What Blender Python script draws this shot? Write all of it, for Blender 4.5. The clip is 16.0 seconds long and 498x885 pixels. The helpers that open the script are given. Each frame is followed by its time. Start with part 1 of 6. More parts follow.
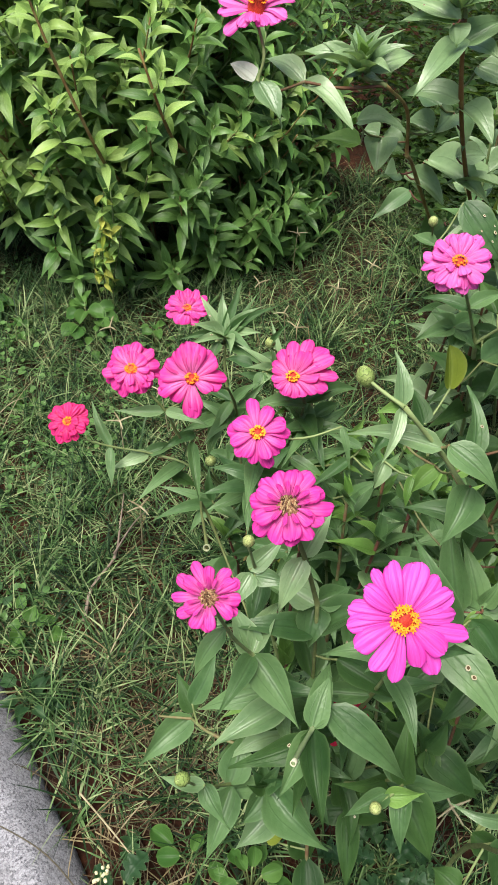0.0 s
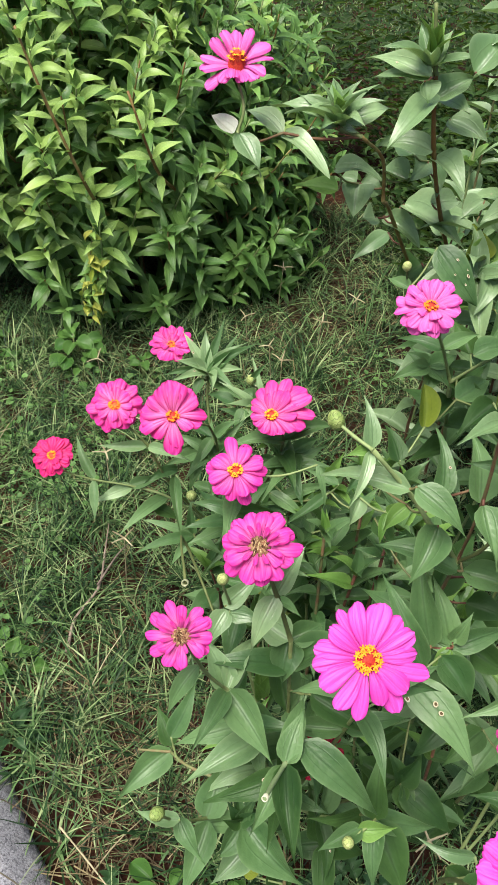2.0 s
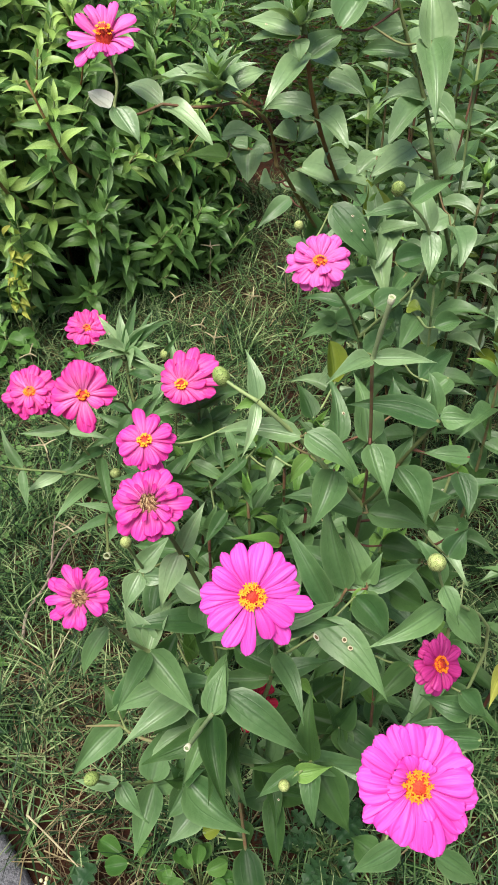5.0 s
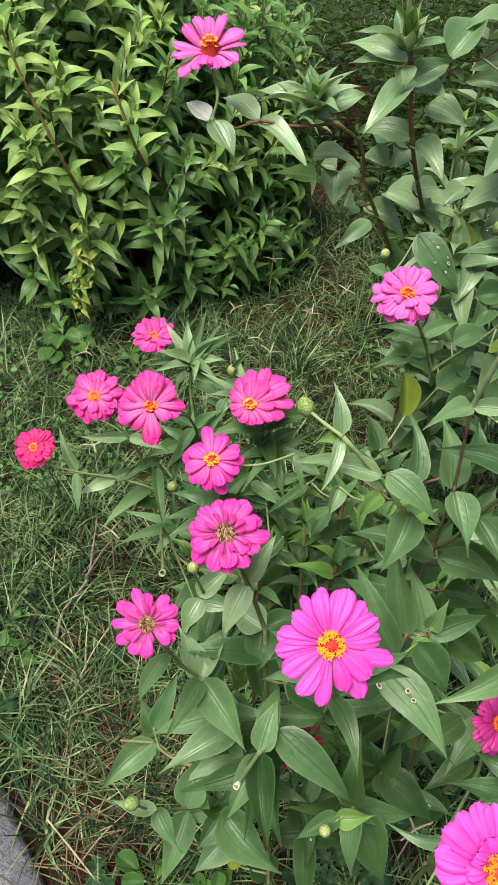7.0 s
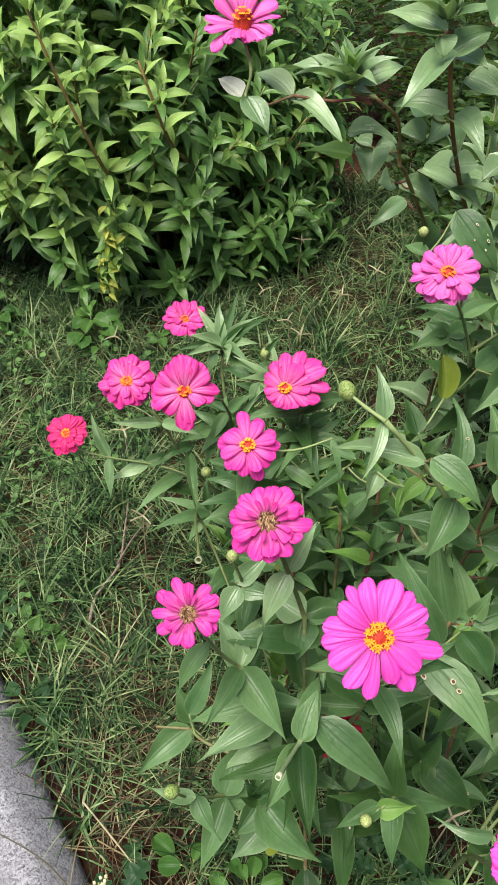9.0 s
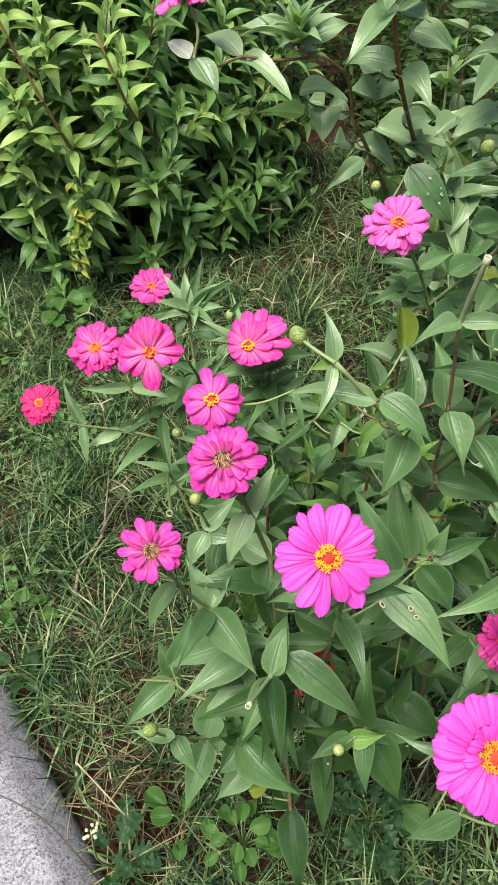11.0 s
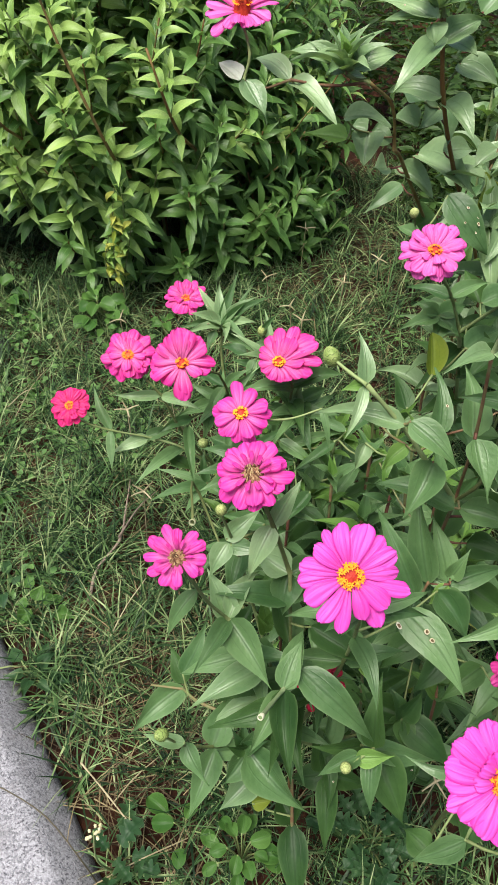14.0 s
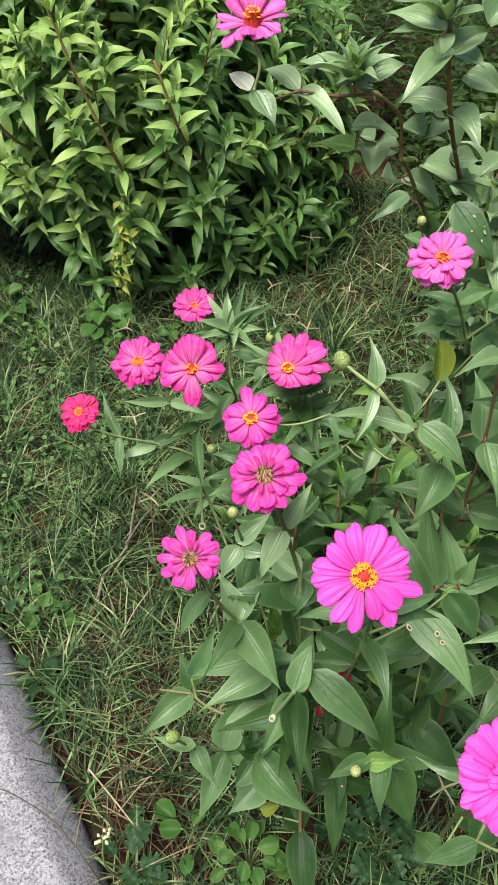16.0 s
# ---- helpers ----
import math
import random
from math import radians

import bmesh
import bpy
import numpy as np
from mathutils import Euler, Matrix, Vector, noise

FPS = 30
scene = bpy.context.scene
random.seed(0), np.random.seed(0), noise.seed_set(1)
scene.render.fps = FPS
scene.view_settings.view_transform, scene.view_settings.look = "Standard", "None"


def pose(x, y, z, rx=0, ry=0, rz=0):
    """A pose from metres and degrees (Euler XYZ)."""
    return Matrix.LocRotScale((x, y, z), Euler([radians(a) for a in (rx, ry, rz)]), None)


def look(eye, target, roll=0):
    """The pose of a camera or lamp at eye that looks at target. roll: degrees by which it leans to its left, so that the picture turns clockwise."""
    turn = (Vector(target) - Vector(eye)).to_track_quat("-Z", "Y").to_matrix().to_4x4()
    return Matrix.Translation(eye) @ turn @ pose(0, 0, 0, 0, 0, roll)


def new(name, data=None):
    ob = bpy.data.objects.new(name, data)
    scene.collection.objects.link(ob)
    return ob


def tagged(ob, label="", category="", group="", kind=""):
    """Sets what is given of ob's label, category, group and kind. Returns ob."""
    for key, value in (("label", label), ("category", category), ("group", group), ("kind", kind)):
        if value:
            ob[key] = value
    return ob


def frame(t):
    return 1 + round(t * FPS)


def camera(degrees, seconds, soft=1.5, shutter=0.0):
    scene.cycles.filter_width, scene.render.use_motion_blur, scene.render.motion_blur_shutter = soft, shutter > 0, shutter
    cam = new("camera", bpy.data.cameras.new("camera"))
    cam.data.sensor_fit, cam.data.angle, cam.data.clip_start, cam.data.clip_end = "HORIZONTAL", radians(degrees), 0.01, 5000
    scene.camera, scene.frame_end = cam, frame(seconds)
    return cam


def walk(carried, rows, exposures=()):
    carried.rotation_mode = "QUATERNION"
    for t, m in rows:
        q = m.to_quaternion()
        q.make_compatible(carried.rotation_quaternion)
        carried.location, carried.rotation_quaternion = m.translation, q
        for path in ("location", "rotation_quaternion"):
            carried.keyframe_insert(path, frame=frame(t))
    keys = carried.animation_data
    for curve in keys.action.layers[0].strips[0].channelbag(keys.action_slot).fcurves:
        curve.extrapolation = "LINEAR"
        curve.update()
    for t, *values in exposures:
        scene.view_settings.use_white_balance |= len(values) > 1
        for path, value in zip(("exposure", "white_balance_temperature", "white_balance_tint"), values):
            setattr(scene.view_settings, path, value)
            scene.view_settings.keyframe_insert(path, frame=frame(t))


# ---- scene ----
cam = camera(37.0, 16.0, soft=0.8)
PATH = [
    (0, (0.0550, -0.0412, 1.1855), (0.0295, 0.6307, 0.4453), 0.62),
    (0.5, (0.0470, -0.0395, 1.1893), (0.0335, 0.6280, 0.4449), 2.04),
    (1, (0.0500, -0.0402, 1.2026), (0.0255, 0.6398, 0.4699), 1.45),
    (1.5, (0.0590, -0.0434, 1.2021), (0.0380, 0.6373, 0.4698), 1.22),
    (2, (0.0680, -0.0451, 1.2096), (0.0535, 0.6519, 0.4927), 1.64),
    (2.5, (0.0710, -0.0446, 1.2064), (0.0520, 0.6503, 0.4877), 1.06),
    (3, (0.1020, -0.0521, 1.1986), (0.0845, 0.6421, 0.4790), -3.21),
    (3.2, (0.1210, -0.0572, 1.1985), (0.1330, 0.6303, 0.4724), -4.08),
    (5.3, (0.1340, -0.0725, 1.2042), (0.1540, 0.6119, 0.4753), -1.54),
    (5.5, (0.1210, -0.0693, 1.2047), (0.1240, 0.6164, 0.4769), -0.85),
    (6, (0.1070, -0.0654, 1.2040), (0.0920, 0.6270, 0.4827), -0.07),
    (6.5, (0.1020, -0.0576, 1.2077), (0.0840, 0.6394, 0.4909), 0.28),
    (7, (0.0930, -0.0462, 1.2037), (0.0780, 0.6458, 0.4818), 1.13),
    (7.5, (0.0950, -0.0407, 1.2057), (0.0825, 0.6502, 0.4829), 1.18),
    (8, (0.0880, -0.0372, 1.1970), (0.0415, 0.6354, 0.4584), -1.37),
    (8.2, (0.0810, -0.0350, 1.1976), (0.0320, 0.6406, 0.4620), -1.21),
    (10.3, (0.0830, -0.0435, 1.1900), (0.0565, 0.6268, 0.4484), -2.20),
    (10.5, (0.0970, -0.0565, 1.1913), (0.0870, 0.6138, 0.4492), -2.59),
    (11, (0.1080, -0.0724, 1.1930), (0.0745, 0.5834, 0.4389), -3.05),
    (11.5, (0.1030, -0.0821, 1.1958), (0.0315, 0.5878, 0.4567), -3.23),
    (12, (0.1010, -0.0823, 1.1887), (0.0245, 0.5716, 0.4360), -3.89),
    (12.5, (0.1030, -0.0864, 1.1945), (0.0360, 0.5795, 0.4514), -3.47),
    (13, (0.1030, -0.0849, 1.1973), (0.0710, 0.5739, 0.4456), -0.92),
    (13.5, (0.1020, -0.0807, 1.1976), (0.0540, 0.5785, 0.4472), -1.63),
    (14, (0.0990, -0.0799, 1.2025), (0.0420, 0.5884, 0.4607), -0.97),
    (14.5, (0.1000, -0.0773, 1.2000), (0.0395, 0.5850, 0.4532), -1.25),
    (15, (0.0970, -0.0804, 1.1995), (0.0360, 0.5841, 0.4547), -1.26),
    (15.5, (0.0920, -0.0866, 1.1986), (0.0225, 0.5753, 0.4523), -1.72),
    (16, (0.0920, -0.0897, 1.2042), (0.0310, 0.5884, 0.4718), -1.12),
]
walk(cam, [(t, look(eye, target, roll)) for t, eye, target, roll in PATH],
     exposures=((0, 0.91), (1.5, 0.98), (3, 1.04), (5.5, 0.93), (7, 0.86), (8, 0.81), (10.5, 0.96), (12.5, 0.93), (16, 0.89)))

# ---- light: soft daylight under a bright, thinly clouded sky ----
world = bpy.data.worlds.new("sky")
scene.world = world
world.use_nodes = True
wn = world.node_tree.nodes
sky = wn.new("ShaderNodeTexSky")
sky.sky_type, sky.sun_disc = "NISHITA", False
sky.sun_elevation, sky.sun_rotation = radians(73), radians(220)
sky.dust_density, sky.air_density = 3.0, 1.0
wn["Background"].inputs["Strength"].default_value = 0.075
world.node_tree.links.new(sky.outputs["Color"], wn["Background"].inputs["Color"])
sun_data = bpy.data.lights.new("sun", "SUN")
sun_data.energy, sun_data.angle, sun_data.color = 4.6, radians(36), (1.0, 0.95, 0.86)
sun = new("sun", sun_data)
sun.matrix_world = look((-0.5, -0.1, 3.0), (0.1, 0.6, 0.0))

# ---- materials ----


def shader(name):
    m = bpy.data.materials.new(name)
    m.use_nodes = True
    nt = m.node_tree
    return m, nt, nt.nodes["Principled BSDF"]


def node(nt, kind, **inputs):
    n = nt.nodes.new(kind)
    for key, value in inputs.items():
        n.inputs[key].default_value = value
    return n


def ramp(nt, fac, stops):
    r = nt.nodes.new("ShaderNodeValToRGB")
    el = r.color_ramp.elements
    while len(el) < len(stops):
        el.new(0.5)
    for e, (p, c) in zip(el, stops):
        e.position, e.color = p, (*c, 1)
    nt.links.new(fac, r.inputs["Fac"])
    return r.outputs["Color"]


def calc(nt, op, a, b=None, c=None):
    n = nt.nodes.new("ShaderNodeMath")
    n.operation = op
    for i, v in enumerate((a, b, c)):
        if v is None:
            continue
        if isinstance(v, (int, float)):
            n.inputs[i].default_value = v
        else:
            nt.links.new(v, n.inputs[i])
    return n.outputs[0]


def blend(nt, fac, a, b, how="MIX"):
    n = nt.nodes.new("ShaderNodeMix")
    n.data_type, n.blend_type = "RGBA", how
    for socket, v in ((n.inputs[0], fac), (n.inputs[6], a), (n.inputs[7], b)):
        if isinstance(v, (int, float)):
            socket.default_value = v
        elif isinstance(v, tuple):
            socket.default_value = (*v, 1)
        else:
            nt.links.new(v, socket)
    return n.outputs[2]


def noise_of(nt, scale, detail=4.0, coords="Object"):
    tc = nt.nodes.new("ShaderNodeTexCoord")
    n = node(nt, "ShaderNodeTexNoise", Scale=scale, Detail=detail, Roughness=0.6)
    nt.links.new(tc.outputs[coords], n.inputs["Vector"])
    return n.outputs["Fac"]


def bump(nt, bsdf, height, strength, distance):
    b = node(nt, "ShaderNodeBump", Strength=strength, Distance=distance)
    nt.links.new(height, b.inputs["Height"])
    nt.links.new(b.outputs["Normal"], bsdf.inputs["Normal"])


def thin(nt, bsdf, colour, share):
    """Lets light through a leaf or petal."""
    t = nt.nodes.new("ShaderNodeBsdfTranslucent")
    nt.links.new(colour, t.inputs["Color"])
    mix = node(nt, "ShaderNodeMixShader", Fac=share)
    nt.links.new(bsdf.outputs[0], mix.inputs[1])
    nt.links.new(t.outputs[0], mix.inputs[2])
    nt.links.new(mix.outputs[0], nt.nodes["Material Output"].inputs["Surface"])


def per_piece(nt, island):
    if island:
        return nt.nodes.new("ShaderNodeNewGeometry").outputs["Random Per Island"]
    return nt.nodes.new("ShaderNodeObjectInfo").outputs["Random"]


def leaf_material(name, dark, light, vein, rough=0.42, pinnate=False, island=False, through_share=0.22, fleck=0.3, gloss=0.2):
    m, nt, p = shader(name)
    uv = nt.nodes.new("ShaderNodeUVMap")
    sep = nt.nodes.new("ShaderNodeSeparateXYZ")
    nt.links.new(uv.outputs[0], sep.inputs[0])
    u = calc(nt, "ABSOLUTE", calc(nt, "MULTIPLY_ADD", sep.outputs[0], 2.0, -1.0))
    v = sep.outputs[1]
    mid = calc(nt, "SMOOTH_MIN", calc(nt, "MULTIPLY", u, 12.0 if pinnate else 9.0), 1.0, 0.3)
    if pinnate:
        wave = calc(nt, "SINE", calc(nt, "MULTIPLY", calc(nt, "MULTIPLY_ADD", u, -0.22, v), 62.0))
        side = calc(nt, "MULTIPLY_ADD", wave, 0.10, 0.90)
    else:
        s1 = calc(nt, "ABSOLUTE", calc(nt, "SUBTRACT", u, 0.46))
        s2 = calc(nt, "ABSOLUTE", calc(nt, "SUBTRACT", u, 0.74))
        side = calc(nt, "MULTIPLY", calc(nt, "SMOOTH_MIN", calc(nt, "MULTIPLY_ADD", s1, 11.0, 0.55), 1.0, 0.3), calc(nt, "SMOOTH_MIN", calc(nt, "MULTIPLY_ADD", s2, 11.0, 0.95), 1.0, 0.3))
        wave = calc(nt, "SINE", calc(nt, "MULTIPLY", calc(nt, "MULTIPLY_ADD", u, -0.3, v), 58.0))
        side = calc(nt, "MULTIPLY", side, calc(nt, "MULTIPLY_ADD", wave, 0.06, 0.94))
    veins = calc(nt, "MULTIPLY", mid, side)
    big = noise_of(nt, 22.0, 3.0)
    fine = noise_of(nt, 260.0, 5.0)
    tone = calc(nt, "MULTIPLY_ADD", calc(nt, "SUBTRACT", per_piece(nt, island), 0.5), 0.6, big)
    tone = calc(nt, "MULTIPLY_ADD", calc(nt, "SUBTRACT", fine, 0.5), fleck, tone)
    body = ramp(nt, tone, [(0.15, dark), (0.85, light)])
    col = blend(nt, calc(nt, "MULTIPLY", calc(nt, "SUBTRACT", 1.0, veins), 0.3 if pinnate else 0.42), body, vein if pinnate else tuple(0.55 * c for c in dark))
    edge = calc(nt, "POWER", u, 14.0)
    col = blend(nt, calc(nt, "MULTIPLY", edge, 0.55), col, vein)
    nt.links.new(col, p.inputs["Base Color"])
    p.inputs["Roughness"].default_value = rough
    p.inputs["Specular IOR Level"].default_value = gloss
    medium = noise_of(nt, 85.0, 3.0)
    bump(nt, p, calc(nt, "MULTIPLY_ADD", medium, 1.2, calc(nt, "MULTIPLY_ADD", fine, 0.6, calc(nt, "MULTIPLY", veins, 1.0))), 0.45, 0.0012)
    thin(nt, p, blend(nt, 0.5, col, (0.25, 0.42, 0.05)), through_share)
    return m


zinnia_leaf = leaf_material("zinnia_leaf", (0.034, 0.086, 0.027), (0.116, 0.208, 0.080), (0.16, 0.25, 0.11), rough=0.42, gloss=0.36)
# Pale upper-leaf tone, lightened further so the tall plants look lit.
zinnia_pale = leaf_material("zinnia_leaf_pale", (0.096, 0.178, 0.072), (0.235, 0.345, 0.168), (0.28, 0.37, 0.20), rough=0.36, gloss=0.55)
# Shade put into colour: darker copy of zinnia_leaf for the low leaves.
zinnia_shaded = leaf_material("zinnia_leaf_shaded", (0.014, 0.042, 0.011), (0.052, 0.112, 0.030), (0.09, 0.15, 0.055), rough=0.5, gloss=0.24)
zinnia_fresh = leaf_material("zinnia_leaf_fresh", (0.07, 0.155, 0.03), (0.16, 0.285, 0.07), (0.24, 0.38, 0.11), rough=0.34)
zinnia_yellow = leaf_material("zinnia_leaf_yellowing", (0.085, 0.135, 0.016), (0.195, 0.245, 0.032), (0.22, 0.24, 0.07))
dried = leaf_material("dried_leaf", (0.30, 0.33, 0.27), (0.52, 0.54, 0.47), (0.5, 0.5, 0.42))
withered = leaf_material("withered_leaf", (0.19, 0.23, 0.04), (0.42, 0.43, 0.09), (0.5, 0.46, 0.15))
shrub_leaf = leaf_material("shrub_leaf", (0.042, 0.115, 0.024), (0.125, 0.245, 0.060), (0.22, 0.36, 0.11), rough=0.4, pinnate=True, gloss=0.36)
# Young-leaf green; shrub() also paints its sunny side with it.
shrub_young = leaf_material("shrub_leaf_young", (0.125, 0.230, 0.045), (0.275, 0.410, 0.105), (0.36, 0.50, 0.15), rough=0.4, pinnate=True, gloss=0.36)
# shrub_leaf darkened: shade at the shrub's foot is put into its colour.
shrub_shaded = leaf_material("shrub_leaf_shaded", (0.022, 0.068, 0.014), (0.075, 0.160, 0.036), (0.14, 0.24, 0.07), rough=0.42, pinnate=True)
shrub_mass = leaf_material("shrub_leaf_mass", (0.037, 0.100, 0.021), (0.130, 0.250, 0.060), (0.22, 0.36, 0.11), rough=0.4, pinnate=True, island=True, gloss=0.36)
shrub_top = leaf_material("shrub_leaf_sunny", (0.125, 0.230, 0.045), (0.275, 0.410, 0.105), (0.36, 0.50, 0.15), rough=0.4, pinnate=True, island=True, gloss=0.36)
# Near-black green: the shade back there is put into the leaf colour.
hedge_leaf_shaded = leaf_material("hedge_leaf_shaded", (0.010, 0.028, 0.008), (0.040, 0.080, 0.020), (0.08, 0.14, 0.04), island=True, gloss=0.15)
weed_leaf = leaf_material("weed_leaf", (0.032, 0.088, 0.018), (0.078, 0.162, 0.038), (0.12, 0.22, 0.055))
weed_dark = leaf_material("weed_leaf_dark", (0.014, 0.044, 0.018), (0.038, 0.084, 0.033), (0.09, 0.16, 0.08))
clover_leaf = leaf_material("clover_leaf", (0.050, 0.120, 0.032), (0.125, 0.235, 0.07), (0.17, 0.28, 0.1), island=True)


def petal_material(name, tip, base, streak, rough=0.5):
    m, nt, p = shader(name)
    uv = nt.nodes.new("ShaderNodeUVMap")
    sep = nt.nodes.new("ShaderNodeSeparateXYZ")
    nt.links.new(uv.outputs[0], sep.inputs[0])
    mp = node(nt, "ShaderNodeMapping")
    mp.inputs["Scale"].default_value = (10.0, 0.9, 1.0)
    nt.links.new(uv.outputs[0], mp.inputs["Vector"])
    n = node(nt, "ShaderNodeTexNoise", Scale=1.0, Detail=3.0)
    info = nt.nodes.new("ShaderNodeObjectInfo")
    off = nt.nodes.new("ShaderNodeCombineXYZ")
    nt.links.new(calc(nt, "MULTIPLY", info.outputs["Random"], 40.0), off.inputs[2])
    nt.links.new(off.outputs[0], mp.inputs["Location"])
    nt.links.new(mp.outputs[0], n.inputs["Vector"])
    col = ramp(nt, sep.outputs[1], [(0.0, base), (0.3, base), (0.8, tip)])
    lines = calc(nt, "MULTIPLY", calc(nt, "MULTIPLY_ADD", n.outputs["Fac"], 3.2, -1.25), calc(nt, "MULTIPLY_ADD", sep.outputs[1], -0.35, 0.75))
    lines = calc(nt, "MINIMUM", calc(nt, "MAXIMUM", lines, 0.0), 0.95)
    col = blend(nt, lines, col, streak)
    rim = calc(nt, "POWER", calc(nt, "ABSOLUTE", calc(nt, "MULTIPLY_ADD", sep.outputs[0], 2.0, -1.0)), 3.0)
    col = blend(nt, calc(nt, "MULTIPLY", rim, 0.75), col, streak)
    col = blend(nt, calc(nt, "MULTIPLY", info.outputs["Random"], 0.25), col, streak)
    nt.links.new(col, p.inputs["Base Color"])
    p.inputs["Roughness"].default_value = rough
    p.inputs["Specular IOR Level"].default_value = 0.4
    bump(nt, p, n.outputs["Fac"], 0.8, 0.0016)
    thin(nt, p, col, 0.38)
    return m


petal_bright = petal_material("petal_bright_pink", (0.83, 0.115, 0.60), (0.78, 0.10, 0.52), (0.58, 0.02, 0.33))
petal_pink = petal_material("petal_pink", (0.81, 0.062, 0.40), (0.85, 0.22, 0.54), (0.46, 0.008, 0.15))
petal_orchid = petal_material("petal_orchid_pink", (0.82, 0.17, 0.56), (0.78, 0.20, 0.52), (0.55, 0.03, 0.27))
petal_magenta = petal_material("petal_magenta", (0.80, 0.06, 0.44), (0.80, 0.18, 0.52), (0.46, 0.010, 0.20))
petal_cerise = petal_material("petal_cerise", (0.80, 0.028, 0.24), (0.70, 0.04, 0.22), (0.48, 0.008, 0.09))
petal_red = petal_material("petal_red", (0.60, 0.008, 0.06), (0.45, 0.008, 0.04), (0.35, 0.008, 0.025))
petal_faded = petal_material("petal_faded_magenta", (0.62, 0.05, 0.32), (0.50, 0.03, 0.24), (0.36, 0.012, 0.13))


def grainy(name, stops, scale, rough=0.6, strength=0.4, distance=0.002, island=False):
    m, nt, p = shader(name)
    n = noise_of(nt, scale)
    f = calc(nt, "MULTIPLY_ADD", calc(nt, "SUBTRACT", per_piece(nt, island), 0.5), 0.7, n)
    nt.links.new(ramp(nt, f, stops), p.inputs["Base Color"])
    p.inputs["Roughness"].default_value = rough
    p.inputs["Specular IOR Level"].default_value = 0.25
    bump(nt, p, n, strength, distance)
    return m


stem_green = grainy("stem_green", [(0.25, (0.095, 0.115, 0.040)), (0.5, (0.15, 0.19, 0.07)), (0.8, (0.19, 0.25, 0.10))], 90.0)
stem_brown = grainy("stem_brown", [(0.25, (0.14, 0.075, 0.025)), (0.5, (0.21, 0.15, 0.055)), (0.8, (0.19, 0.23, 0.08))], 60.0)
stem_purple = grainy("stem_purple", [(0.25, (0.10, 0.040, 0.026)), (0.5, (0.14, 0.080, 0.042)), (0.8, (0.13, 0.16, 0.062))], 70.0)
stem_pale = grainy("stem_pale", [(0.25, (0.13, 0.18, 0.085)), (0.8, (0.23, 0.28, 0.14))], 90.0)
stem_cut = grainy("cut_stem_end", [(0.2, (0.22, 0.24, 0.14)), (0.8, (0.4, 0.4, 0.29))], 300.0)
dry_stalk = grainy("dry_stalk", [(0.2, (0.17, 0.14, 0.08)), (0.8, (0.34, 0.30, 0.19))], 120.0)
stalk_dark = grainy("stalk_dark", [(0.2, (0.035, 0.030, 0.020)), (0.8, (0.10, 0.085, 0.055))], 120.0)
twig_bark = grainy("twig_bark", [(0.2, (0.09, 0.07, 0.055)), (0.8, (0.26, 0.2, 0.16))], 90.0)
floret_yellow = grainy("floret_yellow", [(0.2, (0.72, 0.16, 0.004)), (0.8, (0.85, 0.29, 0.01))], 500.0)
disc_red = grainy("disc_red_brown", [(0.25, (0.32, 0.018, 0.012)), (0.8, (0.66, 0.09, 0.03))], 700.0)
disc_old = grainy("disc_old_chaff", [(0.2, (0.04, 0.016, 0.010)), (0.5, (0.17, 0.075, 0.04)), (0.85, (0.45, 0.34, 0.18))], 900.0, island=True)
bud_green = grainy("bud_green", [(0.2, (0.16, 0.23, 0.06)), (0.8, (0.36, 0.42, 0.16))], 200.0)
bud_rim = grainy("bud_scale_rim", [(0.2, (0.07, 0.10, 0.025)), (0.8, (0.17, 0.19, 0.065))], 200.0)
spot_rim = grainy("leaf_hole_rim", [(0.2, (0.35, 0.32, 0.2)), (0.8, (0.55, 0.52, 0.38))], 300.0)
spot_core = grainy("leaf_hole_core", [(0.2, (0.08, 0.05, 0.02)), (0.8, (0.16, 0.1, 0.05))], 300.0)
white_bloom = grainy("white_bloom", [(0.2, (0.30, 0.29, 0.15)), (0.8, (0.52, 0.49, 0.31))], 300.0)


def blade_material(name, stops, rough=0.5, share=0.25):
    m, nt, p = shader(name)
    f = per_piece(nt, True)
    big = noise_of(nt, 16.0, 3.0)
    col = ramp(nt, calc(nt, "MULTIPLY_ADD", calc(nt, "SUBTRACT", big, 0.5), 1.1, f), stops)
    nt.links.new(col, p.inputs["Base Color"])
    p.inputs["Roughness"].default_value = rough
    p.inputs["Specular IOR Level"].default_value = 0.15
    thin(nt, p, col, share)
    return m


grass_green = blade_material("grass_blades", [(0.0, (0.006, 0.017, 0.007)), (0.35, (0.020, 0.050, 0.016)), (0.75, (0.082, 0.150, 0.052)), (1.0, (0.24, 0.295, 0.14))], share=0.14)
grass_straw = blade_material("dry_grass", [(0.0, (0.024, 0.016, 0.008)), (0.55, (0.066, 0.048, 0.024)), (1.0, (0.21, 0.170, 0.090))], 0.6, 0.1)


def soil_material():
    m, nt, p = shader("soil")
    a, b = noise_of(nt, 4.0, 5.0), noise_of(nt, 70.0, 8.0)
    f = calc(nt, "MULTIPLY_ADD", calc(nt, "SUBTRACT", b, 0.5), 0.8, a)
    nt.links.new(ramp(nt, f, [(0.25, (0.010, 0.005, 0.0035)), (0.55, (0.028, 0.011, 0.006)), (0.85, (0.09, 0.032, 0.016))]), p.inputs["Base Color"])
    p.inputs["Roughness"].default_value = 0.9
    p.inputs["Specular IOR Level"].default_value = 0.1
    bump(nt, p, b, 0.9, 0.012)
    return m


